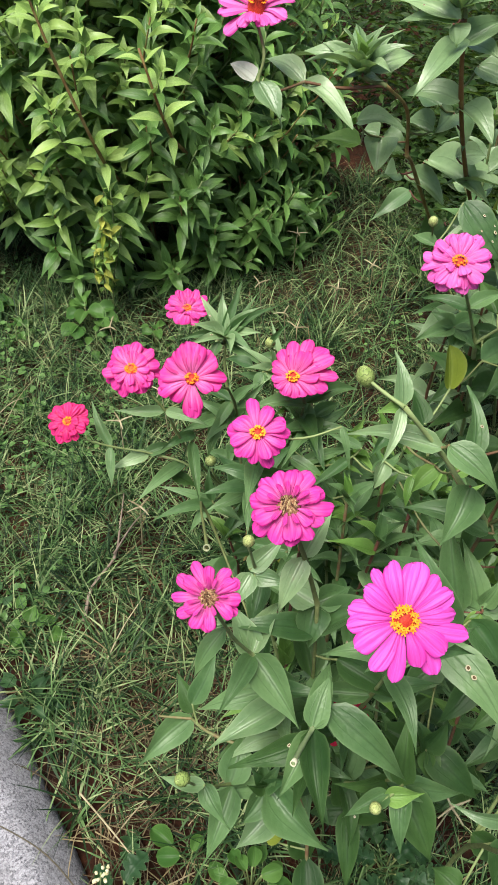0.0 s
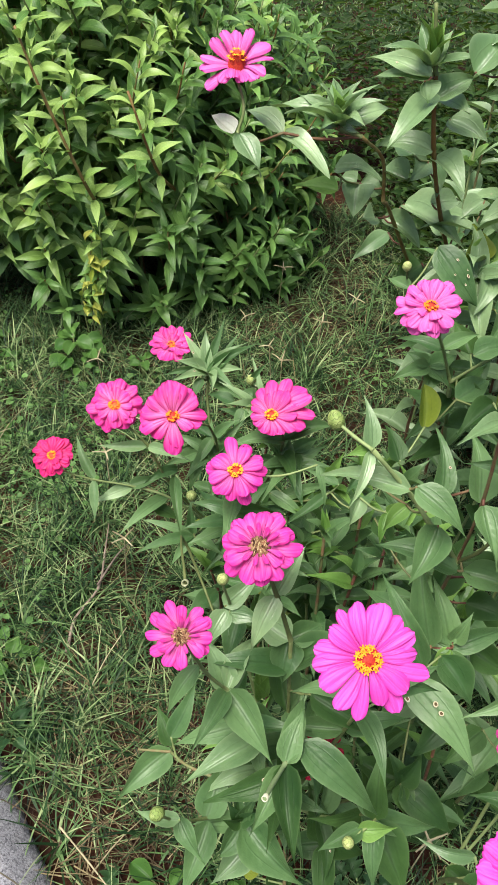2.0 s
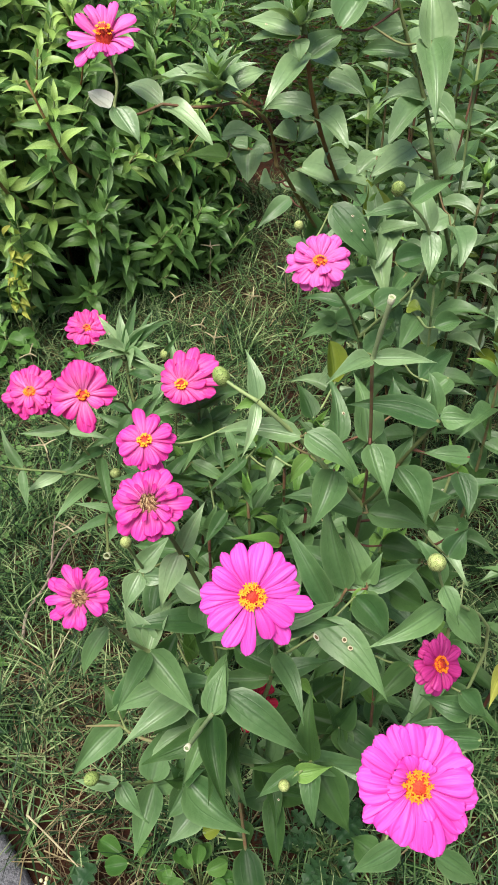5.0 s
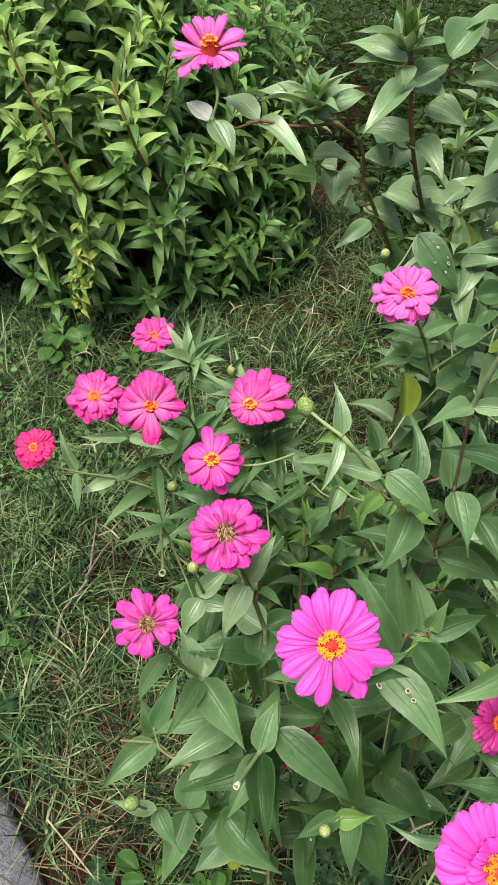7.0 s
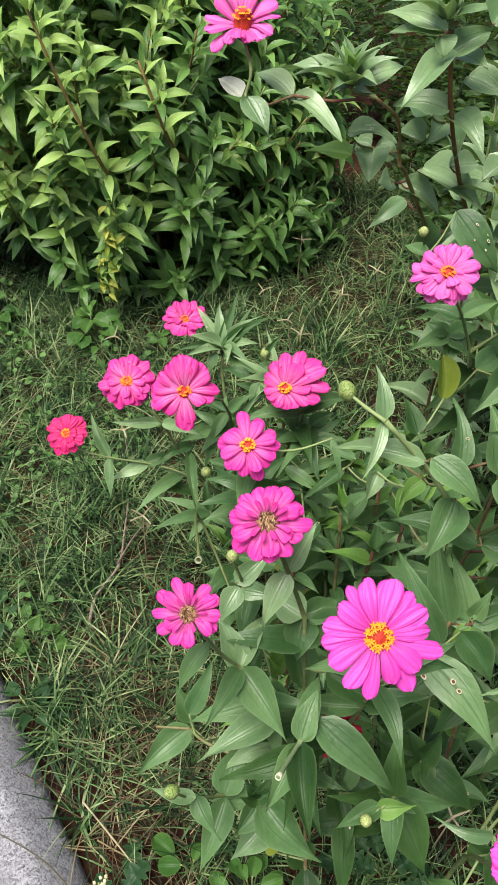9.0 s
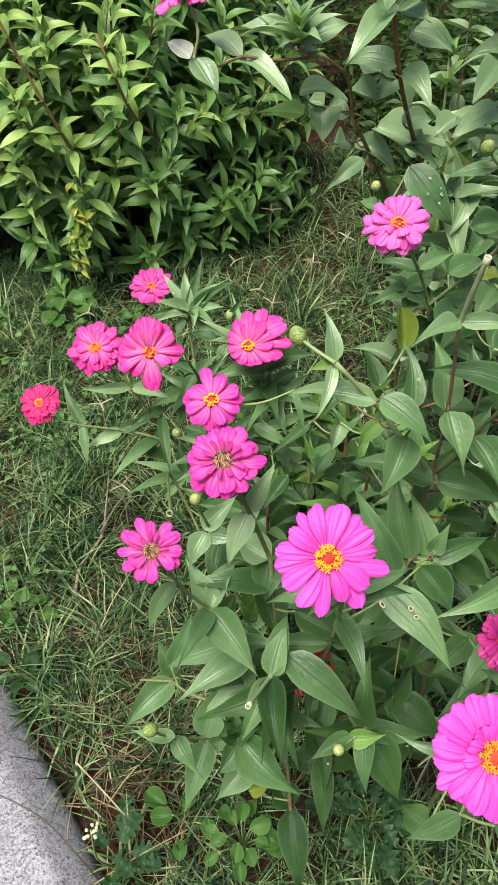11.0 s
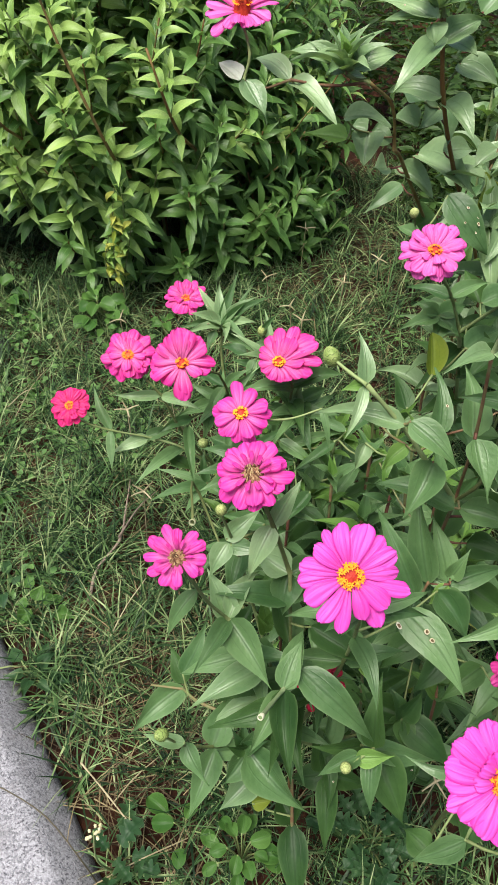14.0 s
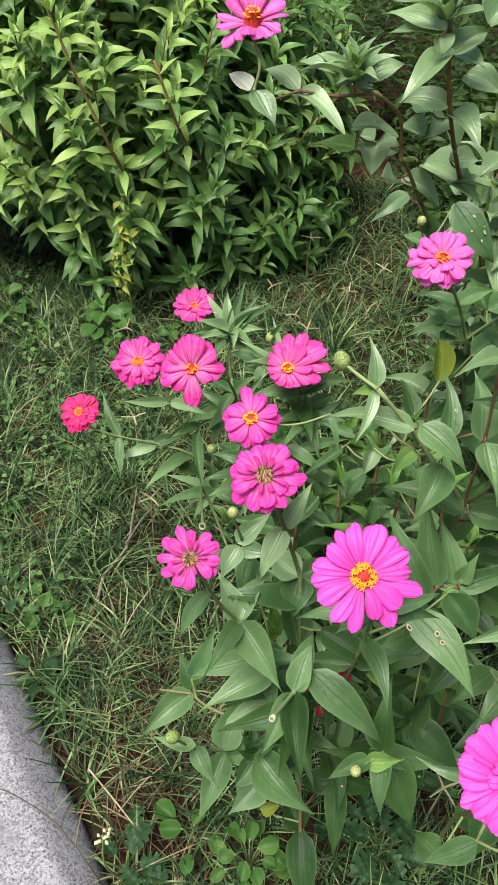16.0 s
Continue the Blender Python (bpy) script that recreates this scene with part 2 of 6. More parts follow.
def kerb_material():
    m, nt, p = shader("speckled_granite")
    tc = nt.nodes.new("ShaderNodeTexCoord")
    grains = []
    for scale in (330.0, 620.0):
        v = node(nt, "ShaderNodeTexVoronoi", Scale=scale, Randomness=1.0)
        nt.links.new(tc.outputs["Object"], v.inputs["Vector"])
        sep = nt.nodes.new("ShaderNodeSeparateColor")
        nt.links.new(v.outputs["Color"], sep.inputs[0])
        grains.append(sep.outputs[0])
    coarse = ramp(nt, grains[0], [(0.0, (0.04, 0.04, 0.05)), (0.25, (0.11, 0.11, 0.13)), (0.5, (0.24, 0.24, 0.27)), (1.0, (0.37, 0.37, 0.40))])
    fine = ramp(nt, grains[1], [(0.0, (0.03, 0.03, 0.04)), (0.3, (0.15, 0.15, 0.17)), (1.0, (0.38, 0.38, 0.41))])
    col = blend(nt, 0.5, coarse, fine)
    big = noise_of(nt, 9.0, 5.0)
    col = blend(nt, ramp(nt, big, [(0.45, (0.0, 0.0, 0.0)), (0.68, (0.6, 0.6, 0.6))]), col, (0.12, 0.117, 0.125))
    nt.links.new(col, p.inputs["Base Color"])
    p.inputs["Roughness"].default_value = 0.8
    bump(nt, p, calc(nt, "ADD", calc(nt, "ADD", grains[0], grains[1]), noise_of(nt, 120.0)), 0.7, 0.0022)
    return m


soil, granite = soil_material(), kerb_material()

# ---- builders ----


def mesh_of(name, verts, faces, material, uvs=None, smooth=True):
    me = bpy.data.meshes.new(name)
    me.from_pydata([tuple(v) for v in verts], [], faces)
    for m in (material if isinstance(material, (list, tuple)) else [material]):
        me.materials.append(m)
    if uvs is not None:
        layer = me.uv_layers.new(name="UVMap")
        loops = np.empty(len(me.loops), dtype=np.int32)
        me.loops.foreach_get("vertex_index", loops)
        layer.data.foreach_set("uv", np.asarray(uvs, dtype=np.float32)[loops].ravel())
    if smooth:
        me.polygons.foreach_set("use_smooth", [True] * len(me.polygons))
    return me


def part(name, me, parent, matrix=None, label=""):
    """One mesh as a part of a thing, placed by a matrix in the world."""
    ob = new(name, me)
    ob.parent = parent
    up = parent.get("at")
    base = Vector(up) if up is not None else Vector((0, 0, 0))
    ob.matrix_basis = Matrix.Translation(-base) @ (matrix or Matrix())
    return tagged(ob, label)


def rooted(name, at, label, category, group=""):
    ob = new(name)
    ob.empty_display_size = 0.05
    ob.location = at
    ob["at"] = tuple(at)
    return tagged(ob, label, category, group)


def frame_of(base, along, face):
    x = Vector(along).normalized()
    y = Vector(face).cross(x)
    if y.length < 1e-4:
        y = Vector((1, 0, 0)).cross(x)
    y.normalize()
    z = x.cross(y)
    m = Matrix((x, y, z)).transposed().to_4x4()
    m.translation = base
    return m


def outline(kind, v):
    if kind == "ovate":
        return 3.05 * (v + 0.004) ** 0.5 * (1 - v) ** 1.48
    if kind == "broad":
        return 2.3 * (v + 0.004) ** 0.42 * (1 - v) ** 0.95
    if kind == "round":
        return 1.02 * math.sin(math.pi * min(1.0, v * 0.97 + 0.03)) ** 0.55
    if kind == "lobed":
        return (0.28 + 0.72 * abs(math.sin(4.0 * math.pi * v + 0.5)) ** 0.8) * math.sin(math.pi * (0.08 + 0.92 * v)) ** 0.6
    if kind == "lance":
        return math.sin(math.pi * v ** 0.78) ** 1.15 + 0.02 * (1 - v)
    if kind == "petal":
        return (0.26 + 0.76 * math.sin(math.pi * 0.5 * min(1.0, v / 0.74)) ** 1.5) * (1.0 if v < 0.76 else math.sqrt(max(0.0, 1 - ((v - 0.76) / 0.24) ** 2.6)) * 0.66 + 0.34)
    return 1.0


def blade_mesh(name, length, width, kind, material, arch=0.1, fold=0.2, wave=0.04, twist=0.0, rows=9, cols=6, rng=random, tail=0.0):
    """A leaf or petal along x, its face towards z."""
    verts, uvs, faces = [], [], []
    ph, ph2 = rng.uniform(0, 6.28), rng.uniform(0, 6.28)
    sway = rng.uniform(-0.05, 0.05) * length
    for i in range(rows + 1):
        v = i / rows if kind != "petal" else 1 - (1 - i / rows) ** 1.7
        half = 0.5 * width * outline(kind, v)
        cz = arch * length * math.sin(math.pi * v) - tail * length * v * v * v
        cx = length * v
        cy = sway * math.sin(math.pi * v)
        tw = twist * v
        for j in range(cols + 1):
            u = 2 * j / cols - 1
            y = u * half
            z = fold * abs(u) ** 1.3 * half - 0.25 * fold * half + wave * width * math.sin(v * 7 + ph + (2.0 if u > 0 else 0.0)) * u * u
            if kind == "ovate":
                z -= 0.022 * half * math.cos(4 * math.pi * u) * (1 - 0.5 * v)
            if kind == "petal":
                z = -fold * u * u * half + 0.24 * half * math.cos(u * 8.0) + wave * width * math.sin(v * 5 + ph) * u
                cx2 = cx + (v ** 5) * length * (0.03 * u * math.cos(ph2) - 0.03 * u * u - 0.012 * math.cos(u * 5.6 + 0.8 * math.sin(ph2)))
            else:
                cx2 = cx
            verts.append((cx2, cy + y * math.cos(tw) - z * math.sin(tw), cz + z * math.cos(tw) + y * math.sin(tw)))
            uvs.append((0.5 + 0.5 * u, v))
    w = cols + 1
    for i in range(rows):
        for j in range(cols):
            faces.append((i * w + j, i * w + j + 1, (i + 1) * w + j + 1, (i + 1) * w + j))
    return mesh_of(name, verts, faces, material, uvs)


leaf_rng = random.Random(5)
stem_lines, leaf_feet = {}, {}


def leaf(plant, base, tip, width, material=None, kind="ovate", arch=None, fold=None, face=(0.0, -0.45, 0.9), label=""):
    base, tip = Vector(base), Vector(tip)
    d = tip - base
    r = leaf_rng
    arch = r.uniform(0.05, 0.13) if arch is None else arch
    fold = r.uniform(0.3, 1.1) if fold is None else fold
    me = blade_mesh("leaf", d.length, width, kind, material or zinnia_leaf, arch, fold, r.uniform(0.04, 0.12), r.uniform(-0.55, 0.55), 20 if kind == "lobed" else 12, 8, r, tail=r.uniform(0.0, 0.13))
    f = Vector(face) + Vector((r.uniform(-0.15, 0.15), r.uniform(-0.1, 0.1), 0))
    ob = part("leaf", me, plant, frame_of(base, d, f), label)
    leaf_feet.setdefault(plant, []).append(base)
    if kind == "ovate" and d.length > 0.06 and r.random() < 0.09:
        v = me.vertices[9 * r.choice((3, 4, 5, 6)) + r.choice((2, 3, 5, 6))].co
        leaf_spot(ob, v.x, v.y, v.z + 0.0006, r.uniform(0.0011, 0.0018))
    return ob


def smooth_line(points, steps=4):
    p = [Vector(q) for q in points]
    if len(p) < 3:
        return p
    p = [p[0] * 2 - p[1]] + p + [p[-1] * 2 - p[-2]]
    out = []
    for a, b, c, d in zip(p, p[1:], p[2:], p[3:]):
        for k in range(steps):
            t = k / steps
            out.append(0.5 * (2 * b + (c - a) * t + (2 * a - 5 * b + 4 * c - d) * t * t + (3 * b - a - 3 * c + d) * t ** 3))
    return out + [p[-2]]


def tube(points, r0, r1, sides=7, knobs=0.0):
    line = smooth_line(points)
    verts, faces = [], []
    for i, q in enumerate(line):
        d = (line[min(i + 1, len(line) - 1)] - line[max(i - 1, 0)]).normalized()
        x = d.cross(Vector((0.31, 0.9, 0.12))).normalized()
        y = d.cross(x)
        r = r0 + (r1 - r0) * i / (len(line) - 1)
        if knobs and i % 4 == 0:
            r *= 1 + knobs
        for k in range(sides):
            a = 2 * math.pi * k / sides
            verts.append(q + (x * math.cos(a) + y * math.sin(a)) * r)
    n = len(line)
    for i in range(n - 1):
        for k in range(sides):
            k2 = (k + 1) % sides
            faces.append((i * sides + k, i * sides + k2, (i + 1) * sides + k2, (i + 1) * sides + k))
    faces.append(tuple(range(sides)))
    faces.append(tuple((n - 1) * sides + k for k in range(sides)))
    return verts, faces


def stem(plant, points, r0, r1, material=None, name="stem", label=""):
    o = Vector(points[0])
    verts, faces = tube([Vector(q) - o for q in points], r0, r1, knobs=0.18)
    stem_lines.setdefault(plant, []).extend(smooth_line(points, 10))
    return part(name, mesh_of(name, verts, faces, material or stem_green), plant, Matrix.Translation(o), label)


def dress(plant, points, every, length, seed, first=0.1, tones=None):
    """Opposite pairs of leaves along a stem, each pair crossing the last."""
    r = random.Random(seed)
    line = smooth_line(points, 8)
    yaw, gone, due = r.uniform(0, 3), 0.0, first
    for a, b in zip(line, line[1:]):
        gone += (b - a).length
        if gone < due:
            continue
        due += every * r.uniform(0.8, 1.25)
        axis = (b - a).normalized()
        yaw += math.pi / 2 + r.uniform(-0.3, 0.3)
        for s in (0, 1):
            side = Matrix.Rotation(yaw + math.pi * s + r.uniform(-0.25, 0.25), 3, axis) @ axis.orthogonal().normalized()
            ln = length * r.uniform(0.75, 1.15)
            d = side + axis * r.uniform(-0.1, 0.45) + Vector((0, 0, r.uniform(-0.35, 0.1)))
            leaf(plant, b, b + d.normalized() * ln, ln * r.uniform(0.27, 0.37), r.choice(tones or (zinnia_leaf, zinnia_leaf, zinnia_shaded)), face=axis * 0.7 + Vector((0, -0.25, 0.6)), arch=r.uniform(0.08, 0.2))


def rosette(plant, at, axis, count, length, width, lift, material, seed):
    """A whorl of leaves round a shoot's tip."""
    r = random.Random(seed)
    at, axis = Vector(at), Vector(axis).normalized()
    for k in range(count):
        el = radians(lift + r.uniform(-10, 10))
        side = Matrix.Rotation(6.283 * k / count + r.uniform(-0.25, 0.25), 3, axis) @ axis.orthogonal().normalized()
        d = side * math.cos(el) + axis * math.sin(el)
        ln = length * r.uniform(0.8, 1.15)
        leaf(plant, at, at + d * ln, width * r.uniform(0.85, 1.1), material, arch=r.uniform(0.04, 0.12), face=axis * math.cos(el) - side * math.sin(el))


def cut_end(plant, at, towards, r):
    """A hollow cut end of a stem."""
    m = frame_of(at, towards, (0.2, 0.3, 1))
    verts, faces, k = [], [], 10
    for x, q in ((-0.004, 0.95), (0.001, 1.02), (0.0012, 0.74), (-0.006, 0.62)):
        for i in range(k):
            a = 2 * math.pi * i / k
            verts.append((x, r * q * math.cos(a), r * q * math.sin(a)))
    for s in range(3):
        for i in range(k):
            faces.append((s * k + i, s * k + (i + 1) % k, (s + 1) * k + (i + 1) % k, (s + 1) * k + i))
    part("cut_end", mesh_of("cut_end", verts, faces, stem_cut), plant, m, "pale hollow cut stem end")


def leaf_spot(on, x, y, z, size):
    """A bitten spot on a leaf: pale rim, dark middle."""
    verts, faces, k = [], [], 9
    for q, h in ((1.0, 0.0), (0.66, 0.0007), (0.55, 0.0003)):
        for i in range(k):
            a = 2 * math.pi * i / k
            w = 1 + 0.15 * math.sin(2 * a + x * 900)
            verts.append((size * q * w * 1.3 * math.cos(a), size * q * w * math.sin(a), h))
    for s in range(2):
        for i in range(k):
            faces.append((s * k + i, s * k + (i + 1) % k, (s + 1) * k + (i + 1) % k, (s + 1) * k + i))
    faces.append(tuple(range(2 * k, 3 * k)))
    me = mesh_of("spot", verts, faces, [spot_rim, spot_core])
    me.polygons[len(faces) - 1].material_index = 1
    on["at"] = (0.0, 0.0, 0.0)
    part("spot", me, on, Matrix.Translation((x, y, z)), "pale-rimmed bitten spot")


def flower(plant, at, normal, diameter, material, layers=((13, 1.0, 4), (6, 0.72, 16)), style="yellow", seed=1, spin=0.0, uneven=0.1, wide=1.0, cone=1.0, fan=0.0, own=(), disc=1.0):
    """A zinnia head: a disc with its ring of florets, and petals in layers of (count, reach, lift in degrees), or each of
    its own (angle from the right, reach, lift, width)."""
    r = random.Random(seed)
    n = Vector(normal).normalized()
    m = frame_of(at, Vector((1, 0, 0)) - n * n.x, n)
    R = diameter / 2
    away = m.to_3x3().transposed() @ Vector((0.25, 1.0, 0.2))
    back = math.atan2(away.y, away.x)
    dr = disc * R * (0.27 if style == "yellow" else 0.31)
    verts, faces = [], []
    k, rings = 14, 7
    prof = [(0.22, -0.42), (0.75, -0.34), (0.95, -0.12), (0.9, 0.1), (0.78, 0.32 * cone), (0.5, 0.52 * cone), (0.2, 0.6 * cone)]
    for q, z in prof:
        for i in range(k):
            a = 2 * math.pi * i / k
            verts.append((dr * q * math.cos(a), dr * q * math.sin(a), dr * z))
    for s in range(rings - 1):
        for i in range(k):
            faces.append((s * k + i, s * k + (i + 1) % k, (s + 1) * k + (i + 1) % k, (s + 1) * k + i))
    faces.append(tuple(range((rings - 1) * k, rings * k)))
    nf = len(faces)
    # chaff on the disc
    for i in range(70 if style == "yellow" else 52):
        q = math.sqrt(r.random()) * 0.8
        a = r.uniform(0, 6.283)
        z = 0.6 * cone - 0.42 * cone * q * q
        b = Vector((dr * q * math.cos(a), dr * q * math.sin(a), dr * z - 0.001))
        h = dr * (0.28 if style == "yellow" else r.uniform(0.6, 1.3))
        t = dr * (0.07 if style == "yellow" else 0.105)
        top = b + Vector((b.x * 0.35, b.y * 0.35, h))
        if style != "yellow":
            top = b + Vector((-b.x * 0.35 + r.uniform(-1, 1) * t, -b.y * 0.2, h))
        o = len(verts)
        verts += [b + Vector((t, 0, 0)), b + Vector((-t * 0.5, t * 0.87, 0)), b + Vector((-t * 0.5, -t * 0.87, 0)), top]
        faces += [(o, o + 1, o + 3), (o + 1, o + 2, o + 3), (o + 2, o, o + 3)]
    me = mesh_of("flower_head", verts, faces, [disc_red if style == "yellow" else disc_old, stem_green])
    for i in range(2 * k):
        me.polygons[i].material_index = 1
    head = part("flower_head", me, plant, m)
    head["at"] = (0.0, 0.0, 0.0)
    if style == "yellow":
        verts, faces = [], []
        for ring, count, q in ((0, 15, 0.86), (1, 9, 0.6)):
            for i in range(count):
                a = 2 * math.pi * (i + r.uniform(-0.25, 0.25)) / count
                if r.random() < 0.12:
                    continue
                c = Vector((dr * q * math.cos(a), dr * q * math.sin(a), dr * (0.5 + 0.25 * ring) * (0.5 + 0.5 * cone) + r.uniform(0, 0.12) * dr))
                rad = dr * r.uniform(0.21, 0.30)
                ph = r.uniform(0, 6)
                for j in range(5):
                    b = ph + 6.283 * j / 5
                    d = Vector((math.cos(b), math.sin(b), 0.35))
                    s = Vector((-math.sin(b), math.cos(b), 0)) * rad * 0.23
                    o = len(verts)
                    verts += [c - s * 0.6, c + s * 0.6, c + d * rad * 0.6 + s, c + d * rad + Vector((0, 0, -0.15 * rad)), c + d * rad * 0.6 - s]
                    faces.append((o, o + 1, o + 2, o + 3, o + 4))
        part("floret_ring", mesh_of("floret_ring", verts, faces, floret_yellow), head, None, "yellow star-shaped florets")
    if style != "yellow":
        layers = tuple(layers) + ((11, 0.62, 34),)
    rows = []
    for li, (count, reach, lift) in enumerate(layers):
        narrow = 0.3 if style != "yellow" and li == len(layers) - 1 else 1.0
        for i in range(count):
            a = spin + 2 * math.pi * (i + 0.5 * li + r.uniform(-0.16, 0.16)) / count
            if r.random() < uneven * 0.25:
                continue
            rows.append((a, reach * r.uniform(1 - uneven, 1.03), lift + fan * math.cos(a - back), narrow, li))
    rows += [(radians(a), reach, lift, width, 1 if lift > 6 else 0) for a, reach, lift, width in own]
    for a, reach, lift, narrow, li in rows:
        ln = R * reach - dr * 0.55
        wd = narrow * wide * 0.4 * R * r.uniform(0.85, 1.12)
        pm = blade_mesh("petal", ln, wd, "petal", material, r.uniform(0.02, 0.12), r.uniform(0.05, 0.3), r.uniform(0.03, 0.09), r.uniform(-0.25, 0.25), 9, 8, r, tail=r.uniform(-0.06, 0.16))
        el = radians(lift + r.uniform(-9, 9))
        d = Vector((math.cos(a) * math.cos(el), math.sin(a) * math.cos(el), math.sin(el)))
        f = Vector((-math.cos(a) * math.sin(el), -math.sin(a) * math.sin(el), math.cos(el)))
        base = Vector((math.cos(a), math.sin(a), 0)) * dr * 0.55 + Vector((0, 0, dr * (0.02 + 0.14 * li) + r.uniform(0, 0.05) * dr))
        part("petal", pm, head, frame_of(base, d, f))
    return head


def bud(plant, at, axis, r):
    """A round flower bud with overlapping scales, one surface."""
    m = frame_of(at, axis, (0.1, 0.2, 1))
    verts, faces, mats = [], [], []
    rows, cols, tiers, count = 30, 40, 5, 8
    for i in range(rows + 1):
        f = i / rows
        q = -0.98 + 1.96 * f
        tier = min(tiers - 1, int(f * tiers))
        v = f * tiers - tier
        for j in range(cols):
            a = 2 * math.pi * j / cols
            w = (a * count / (2 * math.pi) + 0.5 * tier) % 1.0
            tip = 1 - abs(2 * w - 1)
            out = 1 + (0.09 * v if v < 0.45 + 0.55 * tip else -0.02)
            c = math.sqrt(1 - q * q) * out
            taper = 1.0 - 0.22 * q * q * (1.0 if q < 0 else 0.45)
            verts.append((r * q * 1.2, 0.86 * r * c * taper * math.cos(a), 0.86 * r * c * taper * math.sin(a)))
            if i < rows:
                faces.append((i * cols + j, i * cols + (j + 1) % cols, (i + 1) * cols + (j + 1) % cols, (i + 1) * cols + j))
                mats.append(1 if 0.25 + 0.55 * tip < v < 0.5 + 0.55 * tip else 0)
    faces.append(tuple(range(rows * cols, (rows + 1) * cols)))
    mats.append(0)
    me = mesh_of("bud", verts, faces, [bud_green, bud_rim])
    me.polygons.foreach_set("material_index", mats)
    part("bud", me, plant, m, "scaly yellow-green flower bud")


# ---- ground and kerb ----


def ground():
    n = 150
    xs = np.concatenate([-np.geomspace(900, 1.6, 22), np.linspace(-1.5, 1.7, n), np.geomspace(1.8, 900, 22)])
    ys = np.concatenate([-np.geomspace(900, 0.6, 22), np.linspace(-0.5, 3.4, n), np.geomspace(3.5, 900, 22)])
    verts = []
    for y in ys:
        for x in xs:
            near = max(0.0, 1 - 0.3 * max(0, abs(x) - 1.5) - 0.3 * max(0, abs(y - 1.5) - 2))
            z = near * (0.022 * noise.noise((x * 3, y * 3, 0.3)) + 0.010 * noise.noise((x * 14, y * 14, 2.3)))
            # the soil drops a little along the kerb
            side = (x + 0.273) * 0.816 + (y - 0.335) * 0.578
            z -= 0.02 * math.exp(-(side / 0.05) ** 2) * near
            verts.append((x, y, z))
    w = len(xs)
    faces = [(j * w + i, j * w + i + 1, (j + 1) * w + i + 1, (j + 1) * w + i) for j in range(len(ys) - 1) for i in range(w - 1)]
    tagged(new("ground", mesh_of("ground", verts, faces, soil)), "reddish-brown soil under thin grass", "ground", kind="structure")


def kerb():
    """A rounded granite kerb; its grass-side edge runs straight across the lawn."""
    a = Vector((-0.273, 0.335, 0.0))
    along = Vector((0.578, -0.816, 0))
    side = Vector((-0.816, -0.578, 0))
    prof = [(-0.004, -0.08), (0.0, 0.0), (0.003, 0.012), (0.010, 0.024), (0.024, 0.042), (0.040, 0.060), (0.048, 0.067), (0.058, 0.0705), (0.11, 0.072), (0.2, 0.071), (0.34, 0.07), (0.36, 0.06), (0.365, -0.08)]
    verts, faces = [], []
    steps = 160
    for i in range(steps + 1):
        s = -2.6 + 3.6 * i / steps
        for j, (q, z) in enumerate(prof):
            jit = 0.0025 * noise.noise((s * 11, q * 30, z * 40)) + 0.0012 * noise.noise((s * 40, q * 90, 1.0))
            p = a + along * s + side * (q + jit)
            verts.append((p.x, p.y, z + jit * (1 if z > 0.02 else 0)))
    w = len(prof)
    for i in range(steps):
        for j in range(w - 1):
            faces.append((i * w + j, i * w + j + 1, (i + 1) * w + j + 1, (i + 1) * w + j))
    tagged(new("kerb", mesh_of("kerb", verts, faces, granite)), "speckled light grey granite kerb with a rounded edge", "kerb", kind="structure")


ground()
kerb()

# ---- zinnias ----

zinnia_front = rooted("zinnia", (0.12, 0.27, 0.0), "tall zinnia with bright pink flowers and broad grey-green leaves", "zinnia", "zinnias")
stem(zinnia_front, [(0.120, 0.270, -0.010), (0.118, 0.268, 0.150), (0.115, 0.260, 0.300), (0.102, 0.206, 0.555)], 0.0033, 0.0022, stem_brown)
dress(zinnia_front, [(0.120, 0.270, -0.010), (0.118, 0.268, 0.150), (0.115, 0.260, 0.300), (0.102, 0.206, 0.555)], 0.055, 0.072, 77, 0.30, (zinnia_leaf, zinnia_leaf, zinnia_shaded))
stem(zinnia_front, [(0.115, 0.260, 0.300), (0.157, 0.257, 0.496), (0.159, 0.214, 0.692), (0.142, 0.193, 0.765)], 0.0022, 0.0015, stem_green)
dress(zinnia_front, [(0.115, 0.260, 0.300), (0.157, 0.257, 0.496), (0.159, 0.214, 0.692), (0.156, 0.210, 0.705)], 0.085, 0.070, 74, 0.12, (zinnia_leaf,))
stem(zinnia_front, [(0.115, 0.260, 0.300), (0.109, 0.275, 0.458), (0.103, 0.290, 0.616)], 0.0022, 0.0017, stem_green)
dress(zinnia_front, [(0.115, 0.260, 0.300), (0.109, 0.275, 0.458), (0.103, 0.290, 0.616)], 0.060, 0.085, 70, 0.08)
stem(zinnia_front, [(0.103, 0.290, 0.616), (0.087, 0.285, 0.695), (0.071, 0.278, 0.764)], 0.0022, 0.0015, stem_green)
stem(zinnia_front, [(0.115, 0.260, 0.300), (0.082, 0.257, 0.445), (0.049, 0.254, 0.589)], 0.0022, 0.0017, stem_green)
dress(zinnia_front, [(0.115, 0.260, 0.300), (0.082, 0.257, 0.445), (0.049, 0.254, 0.589)], 0.060, 0.072, 75, 0.10, (zinnia_leaf, zinnia_leaf, zinnia_pale))
stem(zinnia_front, [(0.049, 0.254, 0.589), (0.033, 0.240, 0.646), (0.019, 0.224, 0.728)], 0.0017, 0.0014, stem_green)
stem(zinnia_front, [(0.115, 0.260, 0.300), (0.156, 0.233, 0.340), (0.197, 0.206, 0.439), (0.166, 0.175, 0.454)], 0.0022, 0.0014, stem_green)
